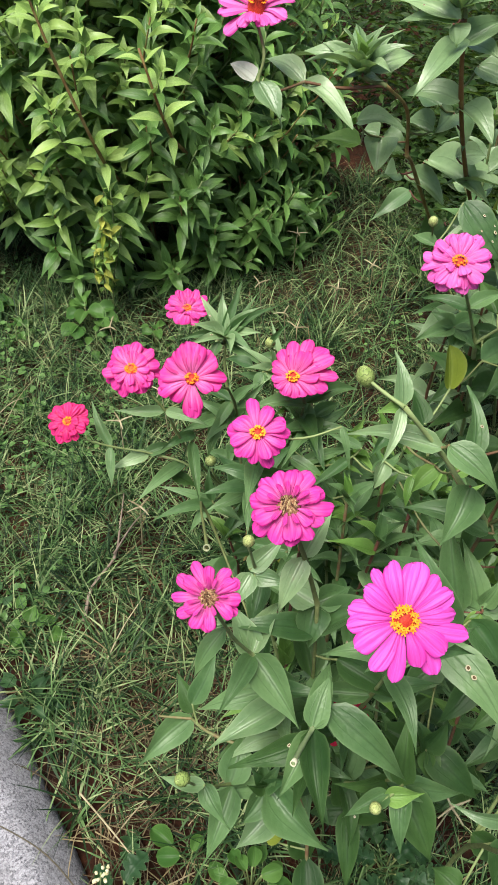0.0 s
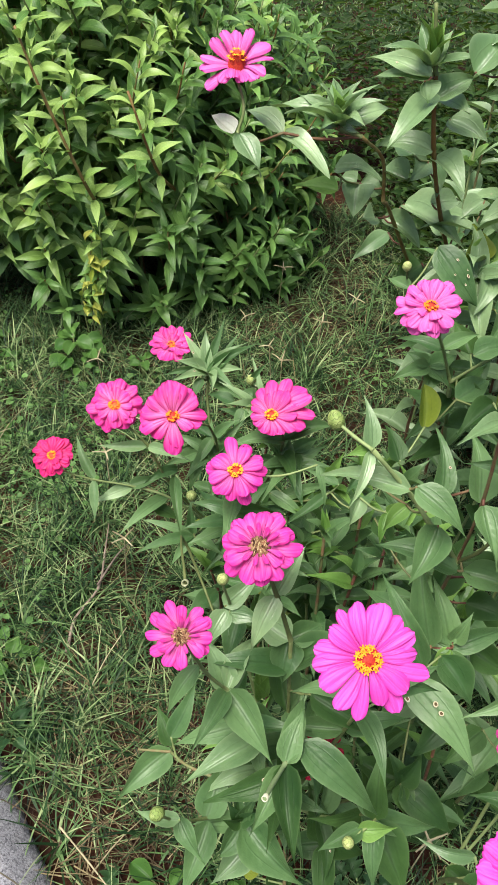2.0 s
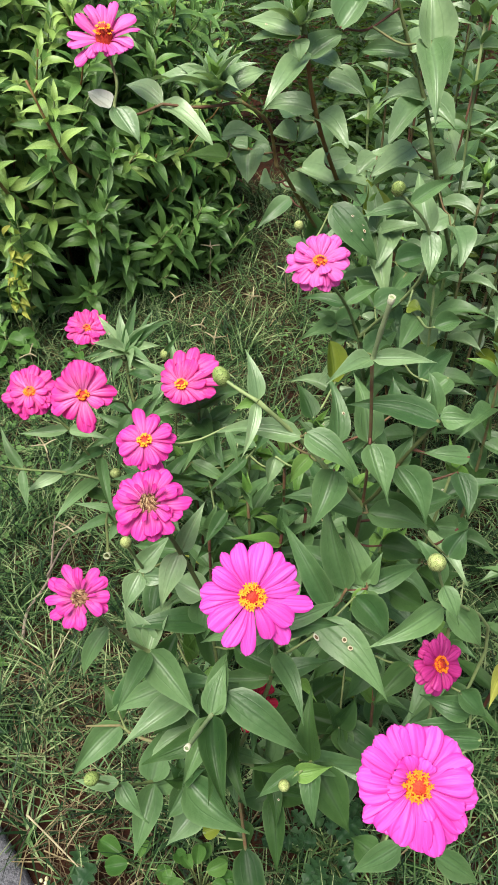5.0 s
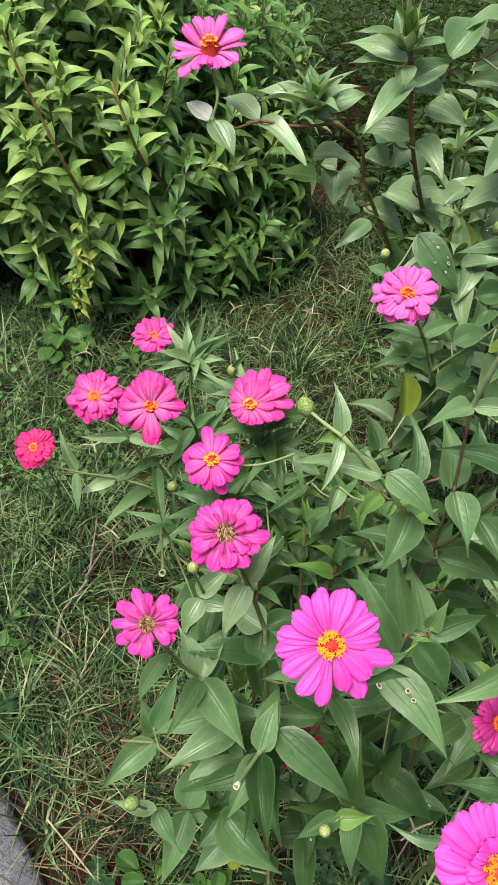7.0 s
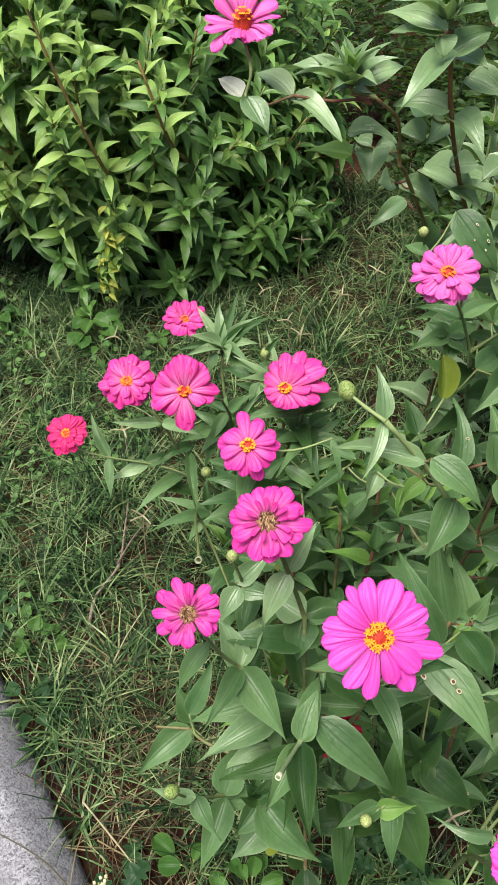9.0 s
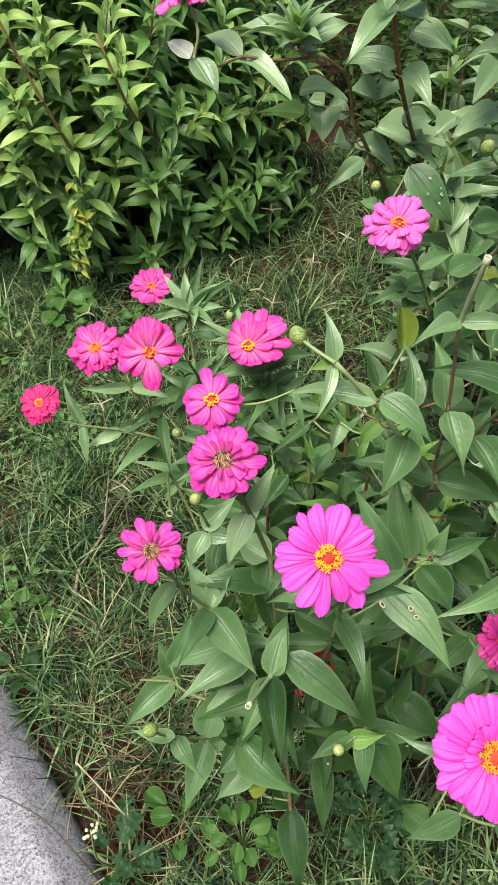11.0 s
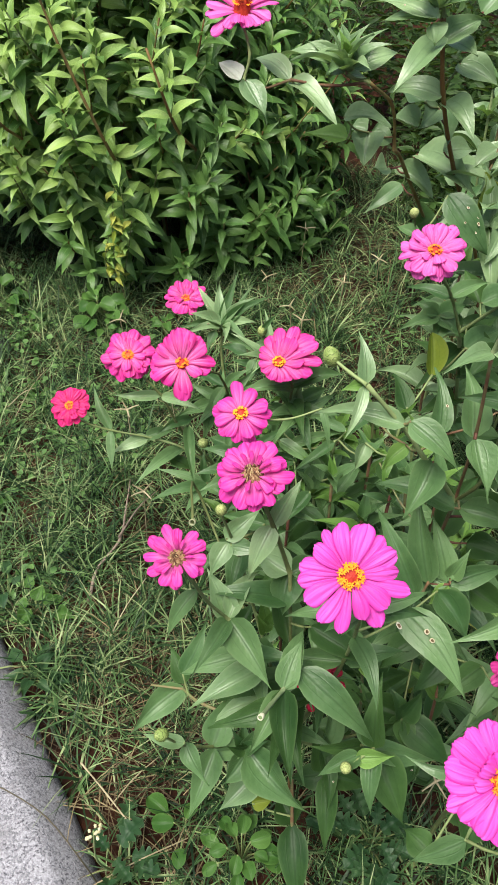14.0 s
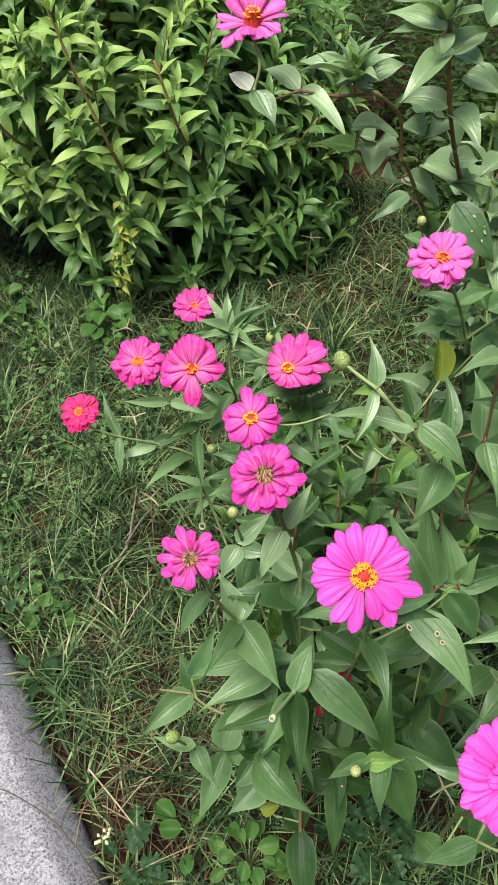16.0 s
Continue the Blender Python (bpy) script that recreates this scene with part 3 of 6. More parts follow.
dress(zinnia_front, [(0.115, 0.260, 0.300), (0.156, 0.233, 0.340), (0.197, 0.206, 0.439), (0.166, 0.175, 0.454)], 0.060, 0.085, 68, 0.05)
stem(zinnia_front, [(0.115, 0.260, 0.300), (0.072, 0.235, 0.345), (0.029, 0.210, 0.390), (0.007, 0.187, 0.452), (-0.005, 0.173, 0.509)], 0.0022, 0.0012, stem_green)
stem(zinnia_front, [(0.115, 0.260, 0.300), (0.064, 0.212, 0.388)], 0.0022, 0.0022, stem_green)
dress(zinnia_front, [(0.115, 0.260, 0.300), (0.064, 0.212, 0.388)], 0.050, 0.070, 76, 0.06, (zinnia_leaf, zinnia_leaf, zinnia_shaded))
stem(zinnia_front, [(0.115, 0.260, 0.300), (0.175, 0.258, 0.313), (0.235, 0.256, 0.386)], 0.0022, 0.0017, stem_green)
dress(zinnia_front, [(0.115, 0.260, 0.300), (0.175, 0.258, 0.313), (0.235, 0.256, 0.386)], 0.060, 0.085, 69, 0.05)
stem(zinnia_front, [(0.102, 0.206, 0.555), (0.092, 0.183, 0.576), (0.084, 0.162, 0.598)], 0.0019, 0.0020, stem_pale)
cut_end(zinnia_front, (0.084, 0.162, 0.598), (-0.018, -0.044, 0.043), 0.0026)
leaf(zinnia_front, (0.049, 0.254, 0.589), (0.092, 0.202, 0.559), 0.031, zinnia_leaf)
leaf(zinnia_front, (0.051, 0.259, 0.580), (0.025, 0.295, 0.610), 0.025, zinnia_pale)
leaf(zinnia_front, (0.028, 0.230, 0.678), (0.005, 0.202, 0.648), 0.015, zinnia_leaf)
leaf(zinnia_front, (0.081, 0.246, 0.512), (0.010, 0.206, 0.492), 0.029, zinnia_pale)
leaf(zinnia_front, (-0.025, 0.318, 0.290), (-0.086, 0.259, 0.270), 0.035, zinnia_leaf)
leaf(zinnia_front, (-0.023, 0.321, 0.320), (0.004, 0.376, 0.360), 0.025, zinnia_leaf)
leaf(zinnia_front, (-0.023, 0.326, 0.284), (-0.049, 0.367, 0.304), 0.025, zinnia_shaded)
stem(zinnia_front, [(-0.025, 0.316, 0.288), (-0.060, 0.304, 0.321)], 0.0014, 0.0012, stem_purple)
stem(zinnia_front, [(0.115, 0.260, 0.300), (0.010, 0.290, 0.302), (-0.025, 0.316, 0.288)], 0.0022, 0.0017, stem_purple)
leaf(zinnia_front, (0.032, 0.208, 0.388), (0.009, 0.143, 0.358), 0.029, zinnia_leaf)
leaf(zinnia_front, (0.007, 0.189, 0.454), (0.034, 0.156, 0.434), 0.019, zinnia_leaf)
leaf(zinnia_front, (0.030, 0.210, 0.390), (0.046, 0.265, 0.410), 0.034, zinnia_leaf)
leaf(zinnia_front, (0.010, 0.180, 0.479), (-0.034, 0.186, 0.479), 0.014, zinnia_pale)
leaf(zinnia_front, (0.068, 0.203, 0.407), (0.130, 0.156, 0.377), 0.041, zinnia_leaf)
leaf(zinnia_front, (0.065, 0.207, 0.384), (0.042, 0.180, 0.364), 0.027, zinnia_leaf)
leaf(zinnia_front, (0.076, 0.209, 0.318), (0.036, 0.172, 0.298), 0.034, zinnia_pale)
leaf(zinnia_front, (0.065, 0.203, 0.407), (0.063, 0.227, 0.432), 0.015, zinnia_leaf)
leaf(zinnia_front, (0.065, 0.203, 0.407), (0.081, 0.219, 0.432), 0.015, zinnia_leaf)
leaf(zinnia_front, (0.065, 0.203, 0.407), (0.050, 0.215, 0.432), 0.013, zinnia_shaded)
leaf(zinnia_front, (0.065, 0.203, 0.407), (0.090, 0.205, 0.432), 0.015, zinnia_leaf)
leaf(zinnia_front, (0.065, 0.203, 0.407), (0.047, 0.197, 0.432), 0.013, zinnia_shaded)
leaf(zinnia_front, (0.102, 0.205, 0.554), (0.074, 0.152, 0.534), 0.024, zinnia_leaf)
leaf(zinnia_front, (0.102, 0.206, 0.555), (0.119, 0.248, 0.575), 0.023, zinnia_leaf)
leaf(zinnia_front, (0.087, 0.291, 0.687), (0.110, 0.321, 0.717), 0.016, zinnia_pale)
leaf(zinnia_front, (0.086, 0.285, 0.695), (0.068, 0.250, 0.665), 0.021, zinnia_pale)
leaf(zinnia_front, (0.103, 0.295, 0.608), (0.068, 0.320, 0.608), 0.030, zinnia_pale)
leaf(zinnia_front, (0.103, 0.300, 0.599), (0.098, 0.272, 0.569), 0.031, zinnia_leaf)
leaf(zinnia_front, (0.103, 0.300, 0.599), (0.137, 0.321, 0.599), 0.024, zinnia_leaf)
leaf(zinnia_front, (0.159, 0.214, 0.692), (0.216, 0.234, 0.692), 0.015, zinnia_leaf)
leaf(zinnia_front, (0.159, 0.214, 0.692), (0.130, 0.202, 0.672), 0.012, zinnia_leaf)
leaf(zinnia_front, (0.156, 0.214, 0.692), (0.143, 0.198, 0.672), 0.010, zinnia_leaf)
leaf(zinnia_front, (0.116, 0.225, 0.557), (0.191, 0.180, 0.507), 0.032, zinnia_leaf)
leaf(zinnia_front, (0.126, 0.274, 0.547), (0.189, 0.244, 0.527), 0.027, zinnia_shaded)
leaf(zinnia_front, (0.180, 0.190, 0.453), (0.138, 0.168, 0.443), 0.019, zinnia_leaf)
leaf(zinnia_front, (0.176, 0.187, 0.451), (0.215, 0.191, 0.451), 0.019, zinnia_fresh)
leaf(zinnia_front, (0.198, 0.207, 0.439), (0.170, 0.233, 0.449), 0.020, zinnia_leaf)
leaf(zinnia_front, (0.201, 0.212, 0.403), (0.235, 0.151, 0.363), 0.043, zinnia_shaded)
leaf(zinnia_front, (0.157, 0.214, 0.315), (0.157, 0.143, 0.265), 0.026, zinnia_shaded)
leaf(zinnia_front, (0.157, 0.214, 0.315), (0.209, 0.209, 0.295), 0.023, zinnia_shaded)
leaf(zinnia_front, (0.154, 0.217, 0.305), (0.115, 0.216, 0.285), 0.030, zinnia_shaded)
leaf(zinnia_front, (0.153, 0.216, 0.317), (0.139, 0.263, 0.357), 0.031, zinnia_shaded)
leaf(zinnia_front, (0.161, 0.217, 0.304), (0.170, 0.249, 0.334), 0.022, zinnia_shaded)
leaf(zinnia_front, (0.236, 0.263, 0.378), (0.181, 0.289, 0.378), 0.032, zinnia_shaded)
leaf(zinnia_front, (0.235, 0.256, 0.386), (0.255, 0.278, 0.416), 0.025, zinnia_shaded)
leaf(zinnia_front, (0.235, 0.256, 0.386), (0.219, 0.279, 0.416), 0.020, zinnia_shaded)
leaf(zinnia_front, (0.235, 0.256, 0.386), (0.245, 0.225, 0.366), 0.025, zinnia_shaded)
leaf(zinnia_front, (0.235, 0.256, 0.386), (0.292, 0.216, 0.356), 0.038, zinnia_shaded)
leaf(zinnia_front, (0.235, 0.256, 0.386), (0.208, 0.241, 0.366), 0.019, zinnia_shaded)
leaf(zinnia_front, (0.235, 0.256, 0.386), (0.235, 0.236, 0.366), 0.019, zinnia_shaded)
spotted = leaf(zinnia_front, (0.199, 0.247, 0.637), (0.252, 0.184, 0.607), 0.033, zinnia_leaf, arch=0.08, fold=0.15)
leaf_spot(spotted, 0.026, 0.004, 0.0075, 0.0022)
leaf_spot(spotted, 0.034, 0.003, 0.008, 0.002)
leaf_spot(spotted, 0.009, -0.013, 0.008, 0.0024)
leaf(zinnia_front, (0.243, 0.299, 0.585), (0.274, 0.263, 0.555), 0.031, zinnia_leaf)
leaf(zinnia_front, (0.256, 0.344, 0.409), (0.212, 0.315, 0.379), 0.035, zinnia_shaded)
leaf(zinnia_front, (0.121, 0.198, 0.170), (0.133, 0.110, 0.110), 0.039, zinnia_shaded)
leaf(zinnia_front, (0.126, 0.200, 0.170), (0.102, 0.239, 0.170), 0.039, zinnia_shaded)
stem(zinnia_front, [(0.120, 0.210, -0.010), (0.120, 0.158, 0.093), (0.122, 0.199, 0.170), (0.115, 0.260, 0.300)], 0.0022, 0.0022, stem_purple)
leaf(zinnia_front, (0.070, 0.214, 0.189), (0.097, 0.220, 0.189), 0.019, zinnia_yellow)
leaf(zinnia_front, (0.089, 0.220, 0.393), (0.126, 0.240, 0.393), 0.028, zinnia_shaded)
leaf(zinnia_front, (0.102, 0.224, 0.315), (0.125, 0.290, 0.345), 0.028, zinnia_shaded)
leaf(zinnia_front, (0.029, 0.284, 0.483), (0.065, 0.278, 0.483), 0.027, zinnia_shaded)
leaf(zinnia_front, (0.046, 0.299, 0.468), (0.069, 0.336, 0.488), 0.025, zinnia_shaded)
leaf(zinnia_front, (0.070, 0.291, 0.459), (0.100, 0.285, 0.459), 0.028, zinnia_leaf)
leaf(zinnia_front, (0.082, 0.300, 0.493), (0.076, 0.322, 0.523), 0.016, zinnia_fresh)
leaf(zinnia_front, (0.082, 0.298, 0.491), (0.094, 0.311, 0.521), 0.013, zinnia_fresh)
leaf(zinnia_front, (0.081, 0.295, 0.489), (0.071, 0.301, 0.519), 0.012, zinnia_fresh)
leaf(zinnia_front, (0.043, 0.308, 0.638), (0.074, 0.331, 0.658), 0.019, zinnia_pale)
leaf(zinnia_front, (0.045, 0.306, 0.636), (0.030, 0.280, 0.616), 0.020, zinnia_pale)
leaf(zinnia_front, (0.048, 0.304, 0.634), (0.079, 0.297, 0.634), 0.017, zinnia_pale)
leaf(zinnia_front, (0.077, 0.345, 0.614), (0.032, 0.354, 0.614), 0.019, zinnia_leaf)
leaf(zinnia_front, (0.054, 0.333, 0.579), (0.045, 0.293, 0.559), 0.024, zinnia_leaf)
stem(zinnia_front, [(0.115, 0.260, 0.300), (0.054, 0.330, 0.563), (0.048, 0.310, 0.639), (0.042, 0.293, 0.699)], 0.0022, 0.0011, stem_green)
bud(zinnia_front, (0.043, 0.292, 0.704), (0.1, -0.3, 0.9), 0.0055)
bud(zinnia_front, (-0.007, 0.171, 0.520), (-0.5, -0.5, 0.6), 0.0070)
bud(zinnia_front, (0.165, 0.172, 0.465), (-0.1, -0.6, 0.8), 0.0062)
stem(zinnia_front, [(0.115, 0.260, 0.300), (-0.015, 0.502, 0.454), (-0.003, 0.387, 0.552)], 0.0017, 0.0015, stem_green)
cut_end(zinnia_front, (-0.003, 0.384, 0.556), (-0.1, -0.6, 0.6), 0.0038)
flower(zinnia_front, (0.142, 0.189, 0.777), (0.0, -0.58, 0.8), 0.0725, petal_bright, (), seed=15, disc=0.92, wide=0.84, own=(
    (103, 0.98, 6, 1.0), (123, 0.97, 0, 0.75), (144, 0.86, 9, 1.05), (171, 0.95, 8, 1.05), (190, 0.97, 0, 1.0), (213, 0.96, 7, 1.05), (238, 1.02, 2, 0.9), (261, 1.05, 8, 0.95),
    (288, 0.82, 9, 0.9), (302, 1.08, -4, 1.0), (323, 0.86, 8, 1.1), (349, 1.12, -4, 0.85), (7, 0.88, 8, 1.0), (30, 0.94, 5, 1.25), (50, 0.95, -2, 0.9), (75, 1.0, 7, 1.2)))
flower(zinnia_front, (0.071, 0.274, 0.774), (0.0, -0.30, 0.95), 0.062, petal_magenta, ((13, 1.0, -4), (6, 0.82, 12)), style='old', seed=12, uneven=0.18, wide=1.0, fan=12.0)
flower(zinnia_front, (0.019, 0.220, 0.738), (-0.05, -0.36, 0.92), 0.054, petal_magenta, ((12, 1.0, 2), (6, 0.85, 22)), style='old', seed=13, uneven=0.2, wide=0.85, fan=12.0)
flower(zinnia_front, (0.141, 0.262, 0.446), (-0.1, -0.5, 0.8), 0.06, petal_red, ((10, 1.0, 5), (5, 0.8, 18)), seed=14, uneven=0.25)
stem(zinnia_front, [(0.115, 0.260, 0.300), (0.143, 0.266, 0.430)], 0.0017, 0.0011, stem_green)

zinnia_near = rooted("zinnia", (0.30, 0.20, 0.0), "zinnia with a large many-petalled bright pink flower", "zinnia", "zinnias")
stem(zinnia_near, [(0.300, 0.200, -0.010), (0.300, 0.200, 0.250), (0.247, 0.086, 0.637), (0.227, 0.073, 0.751)], 0.0033, 0.0015, stem_green)
stem(zinnia_near, [(0.300, 0.200, 0.250), (0.330, 0.250, 0.420), (0.308, 0.257, 0.529)], 0.0022, 0.0014, stem_green)
leaf(zinnia_near, (0.243, 0.129, 0.595), (0.200, 0.140, 0.595), 0.011, zinnia_pale)
leaf(zinnia_near, (0.244, 0.085, 0.581), (0.205, 0.075, 0.551), 0.019, zinnia_leaf)
leaf(zinnia_near, (0.267, 0.076, 0.587), (0.304, 0.060, 0.557), 0.019, zinnia_leaf)
leaf(zinnia_near, (0.257, 0.130, 0.362), (0.233, 0.154, 0.352), 0.030, zinnia_shaded)
leaf(zinnia_near, (0.349, 0.216, 0.499), (0.304, 0.237, 0.499), 0.025, zinnia_leaf)
leaf(zinnia_near, (0.349, 0.202, 0.472), (0.281, 0.217, 0.472), 0.027, zinnia_leaf)
leaf(zinnia_near, (0.323, 0.155, 0.592), (0.269, 0.160, 0.592), 0.017, zinnia_leaf)
leaf(zinnia_near, (0.297, 0.235, 0.668), (0.231, 0.207, 0.658), 0.021, zinnia_leaf)
leaf(zinnia_near, (0.291, 0.232, 0.706), (0.269, 0.261, 0.736), 0.016, zinnia_leaf)
leaf(zinnia_near, (0.291, 0.231, 0.705), (0.302, 0.208, 0.685), 0.016, zinnia_leaf)
leaf(zinnia_near, (0.314, 0.255, 0.632), (0.343, 0.228, 0.602), 0.026, zinnia_leaf)
leaf(zinnia_near, (0.308, 0.284, 0.466), (0.264, 0.251, 0.446), 0.027, zinnia_shaded)
leaf(zinnia_near, (0.336, 0.227, 0.523), (0.362, 0.208, 0.503), 0.024, zinnia_leaf)
leaf(zinnia_near, (0.276, 0.302, 0.456), (0.239, 0.266, 0.426), 0.028, zinnia_shaded)
stem(zinnia_near, [(0.300, 0.200, 0.250), (0.370, 0.263, 0.530), (0.306, 0.238, 0.671), (0.292, 0.233, 0.700), (0.281, 0.228, 0.737)], 0.0017, 0.0011, stem_green)
bud(zinnia_near, (0.279, 0.228, 0.743), (0.0, -0.5, 0.8), 0.0076)
flower(zinnia_near, (0.227, 0.069, 0.763), (-0.05, -0.52, 0.84), 0.069, petal_bright, (), seed=21, wide=1.0, disc=0.95, own=(
    (107, 1.0, 8, 1.0), (91, 0.98, 3, 1.05), (66, 0.96, 8, 1.05), (41, 0.95, 2, 1.25), (20, 0.96, 7, 1.0), (2, 0.9, 9, 1.1), (343, 1.0, 0, 1.0), (328, 0.85, 10, 1.1), (314, 1.05, -3, 1.0), (298, 1.1, 1, 1.05),
    (280, 1.12, -4, 1.0), (266, 1.02, 8, 1.0), (245, 0.95, 3, 1.1), (224, 0.95, 8, 1.0), (206, 1.04, -4, 0.9), (186, 0.95, 7, 1.1), (168, 1.0, 2, 1.1), (146, 1.0, 8, 1.0), (129, 1.0, 1, 1.0),
    (283, 0.56, 18, 0.8), (108, 0.55, 30, 1.0), (147, 0.56, 28, 1.0), (186, 0.52, 24, 0.9), (60, 0.46, 34, 0.8)))
flower(zinnia_near, (0.318, 0.247, 0.539), (0.45, -0.35, 0.75), 0.062, petal_faded, ((12, 1.0, 2), (8, 0.85, 14)), seed=22, uneven=0.18, fan=10.0)
leaf(zinnia_near, (0.320, 0.185, 0.342), (0.304, 0.142, 0.312), 0.037, zinnia_shaded)
leaf(zinnia_near, (0.295, 0.202, 0.292), (0.334, 0.179, 0.272), 0.029, zinnia_shaded)

zinnia_side = rooted("zinnia", (0.26, 0.46, 0.0), "zinnia with purple-brown stem, a closed bud and a cut stem end", "zinnia", "zinnias")
stem(zinnia_side, [(0.260, 0.460, -0.010), (0.262, 0.430, 0.300), (0.257, 0.368, 0.636)], 0.0019, 0.0017, stem_purple)
dress(zinnia_side, [(0.260, 0.460, -0.010), (0.262, 0.430, 0.300), (0.257, 0.368, 0.636)], 0.070, 0.090, 61, 0.12)
stem(zinnia_side, [(0.257, 0.368, 0.636), (0.250, 0.347, 0.745), (0.241, 0.340, 0.843)], 0.0015, 0.0014, stem_purple)
stem(zinnia_side, [(0.241, 0.340, 0.843), (0.243, 0.334, 0.875), (0.246, 0.329, 0.907)], 0.0019, 0.0019, stem_pale)
cut_end(zinnia_side, (0.246, 0.329, 0.907), (0.005, -0.011, 0.064), 0.0026)
stem(zinnia_side, [(0.257, 0.368, 0.636), (0.231, 0.357, 0.686), (0.215, 0.358, 0.708), (0.197, 0.366, 0.732), (0.158, 0.365, 0.785)], 0.0025, 0.0019, stem_green)
stem(zinnia_side, [(0.158, 0.365, 0.785), (0.144, 0.377, 0.787), (0.130, 0.389, 0.791)], 0.0017, 0.0014, stem_green)
bud(zinnia_side, (0.129, 0.391, 0.791), (-0.35, 0.2, 0.8), 0.0080)
stem(zinnia_side, [(0.257, 0.368, 0.636), (0.264, 0.349, 0.679), (0.276, 0.346, 0.717), (0.286, 0.333, 0.760), (0.298, 0.331, 0.786)], 0.0018, 0.0015, stem_green)
leaf(zinnia_side, (0.158, 0.371, 0.781), (0.150, 0.401, 0.811), 0.015, zinnia_pale)
leaf(zinnia_side, (0.157, 0.369, 0.780), (0.141, 0.334, 0.750), 0.011, zinnia_pale)
leaf(zinnia_side, (0.160, 0.373, 0.777), (0.137, 0.365, 0.777), 0.011, zinnia_fresh)
leaf(zinnia_side, (0.194, 0.361, 0.745), (0.120, 0.384, 0.735), 0.021, zinnia_pale)
leaf(zinnia_side, (0.197, 0.356, 0.754), (0.239, 0.322, 0.734), 0.025, zinnia_leaf)
leaf(zinnia_side, (0.232, 0.389, 0.703), (0.228, 0.439, 0.743), 0.021, zinnia_leaf)
leaf(zinnia_side, (0.249, 0.348, 0.747), (0.241, 0.394, 0.787), 0.025, zinnia_leaf)
leaf(zinnia_side, (0.239, 0.338, 0.847), (0.203, 0.314, 0.847), 0.016, zinnia_pale)
leaf(zinnia_side, (0.241, 0.338, 0.847), (0.288, 0.330, 0.847), 0.013, zinnia_pale)
leaf(zinnia_side, (0.248, 0.340, 0.753), (0.261, 0.298, 0.723), 0.027, zinnia_leaf)
leaf(zinnia_side, (0.298, 0.330, 0.785), (0.227, 0.356, 0.785), 0.024, zinnia_leaf)
leaf(zinnia_side, (0.299, 0.332, 0.787), (0.326, 0.328, 0.787), 0.020, zinnia_leaf)
leaf(zinnia_side, (0.299, 0.341, 0.782), (0.294, 0.365, 0.812), 0.014, zinnia_leaf)
leaf(zinnia_side, (0.285, 0.407, 0.720), (0.285, 0.429, 0.750), 0.016, zinnia_leaf)
leaf(zinnia_side, (0.223, 0.352, 0.709), (0.198, 0.311, 0.679), 0.030, zinnia_leaf)
leaf(zinnia_side, (0.254, 0.354, 0.643), (0.172, 0.380, 0.643), 0.027, zinnia_leaf)
leaf(zinnia_side, (0.259, 0.354, 0.642), (0.319, 0.337, 0.632), 0.028, zinnia_leaf)
leaf(zinnia_side, (0.273, 0.338, 0.724), (0.296, 0.291, 0.694), 0.029, zinnia_leaf)
leaf(zinnia_side, (0.275, 0.345, 0.716), (0.292, 0.364, 0.736), 0.017, zinnia_leaf)
leaf(zinnia_side, (0.327, 0.322, 0.750), (0.288, 0.331, 0.750), 0.017, zinnia_leaf)
leaf(zinnia_side, (0.335, 0.352, 0.696), (0.337, 0.312, 0.676), 0.023, zinnia_leaf)
leaf(zinnia_side, (0.350, 0.351, 0.612), (0.319, 0.358, 0.612), 0.025, zinnia_leaf)
leaf(zinnia_side, (0.208, 0.250, 0.654), (0.172, 0.308, 0.704), 0.021, zinnia_leaf)
leaf(zinnia_side, (0.237, 0.313, 0.576), (0.223, 0.384, 0.646), 0.027, zinnia_leaf)
leaf(zinnia_side, (0.256, 0.315, 0.578), (0.239, 0.364, 0.618), 0.026, zinnia_leaf)
leaf(zinnia_side, (0.258, 0.313, 0.576), (0.320, 0.338, 0.576), 0.023, zinnia_leaf)
leaf(zinnia_side, (0.255, 0.312, 0.575), (0.224, 0.327, 0.575), 0.015, zinnia_leaf)
leaf(zinnia_side, (0.257, 0.311, 0.574), (0.269, 0.294, 0.554), 0.014, zinnia_leaf)
leaf(zinnia_side, (0.258, 0.317, 0.580), (0.272, 0.330, 0.610), 0.017, zinnia_leaf)
leaf(zinnia_side, (0.256, 0.312, 0.575), (0.238, 0.300, 0.555), 0.017, zinnia_fresh)
leaf(zinnia_side, (0.286, 0.377, 0.554), (0.330, 0.358, 0.554), 0.031, zinnia_shaded)
leaf(zinnia_side, (0.307, 0.380, 0.612), (0.360, 0.393, 0.612), 0.026, zinnia_leaf)
leaf(zinnia_side, (0.333, 0.320, 0.611), (0.354, 0.338, 0.631), 0.024, zinnia_leaf)
leaf(zinnia_side, (0.291, 0.344, 0.523), (0.333, 0.328, 0.503), 0.031, zinnia_shaded)
leaf(zinnia_side, (0.182, 0.475, 0.646), (0.158, 0.454, 0.626), 0.015, zinnia_leaf)
leaf(zinnia_side, (0.200, 0.481, 0.556), (0.224, 0.456, 0.536), 0.025, zinnia_shaded)
leaf(zinnia_side, (0.215, 0.378, 0.693), (0.237, 0.388, 0.693), 0.014, zinnia_fresh)
leaf(zinnia_side, (0.210, 0.409, 0.666), (0.187, 0.391, 0.646), 0.017, zinnia_fresh)

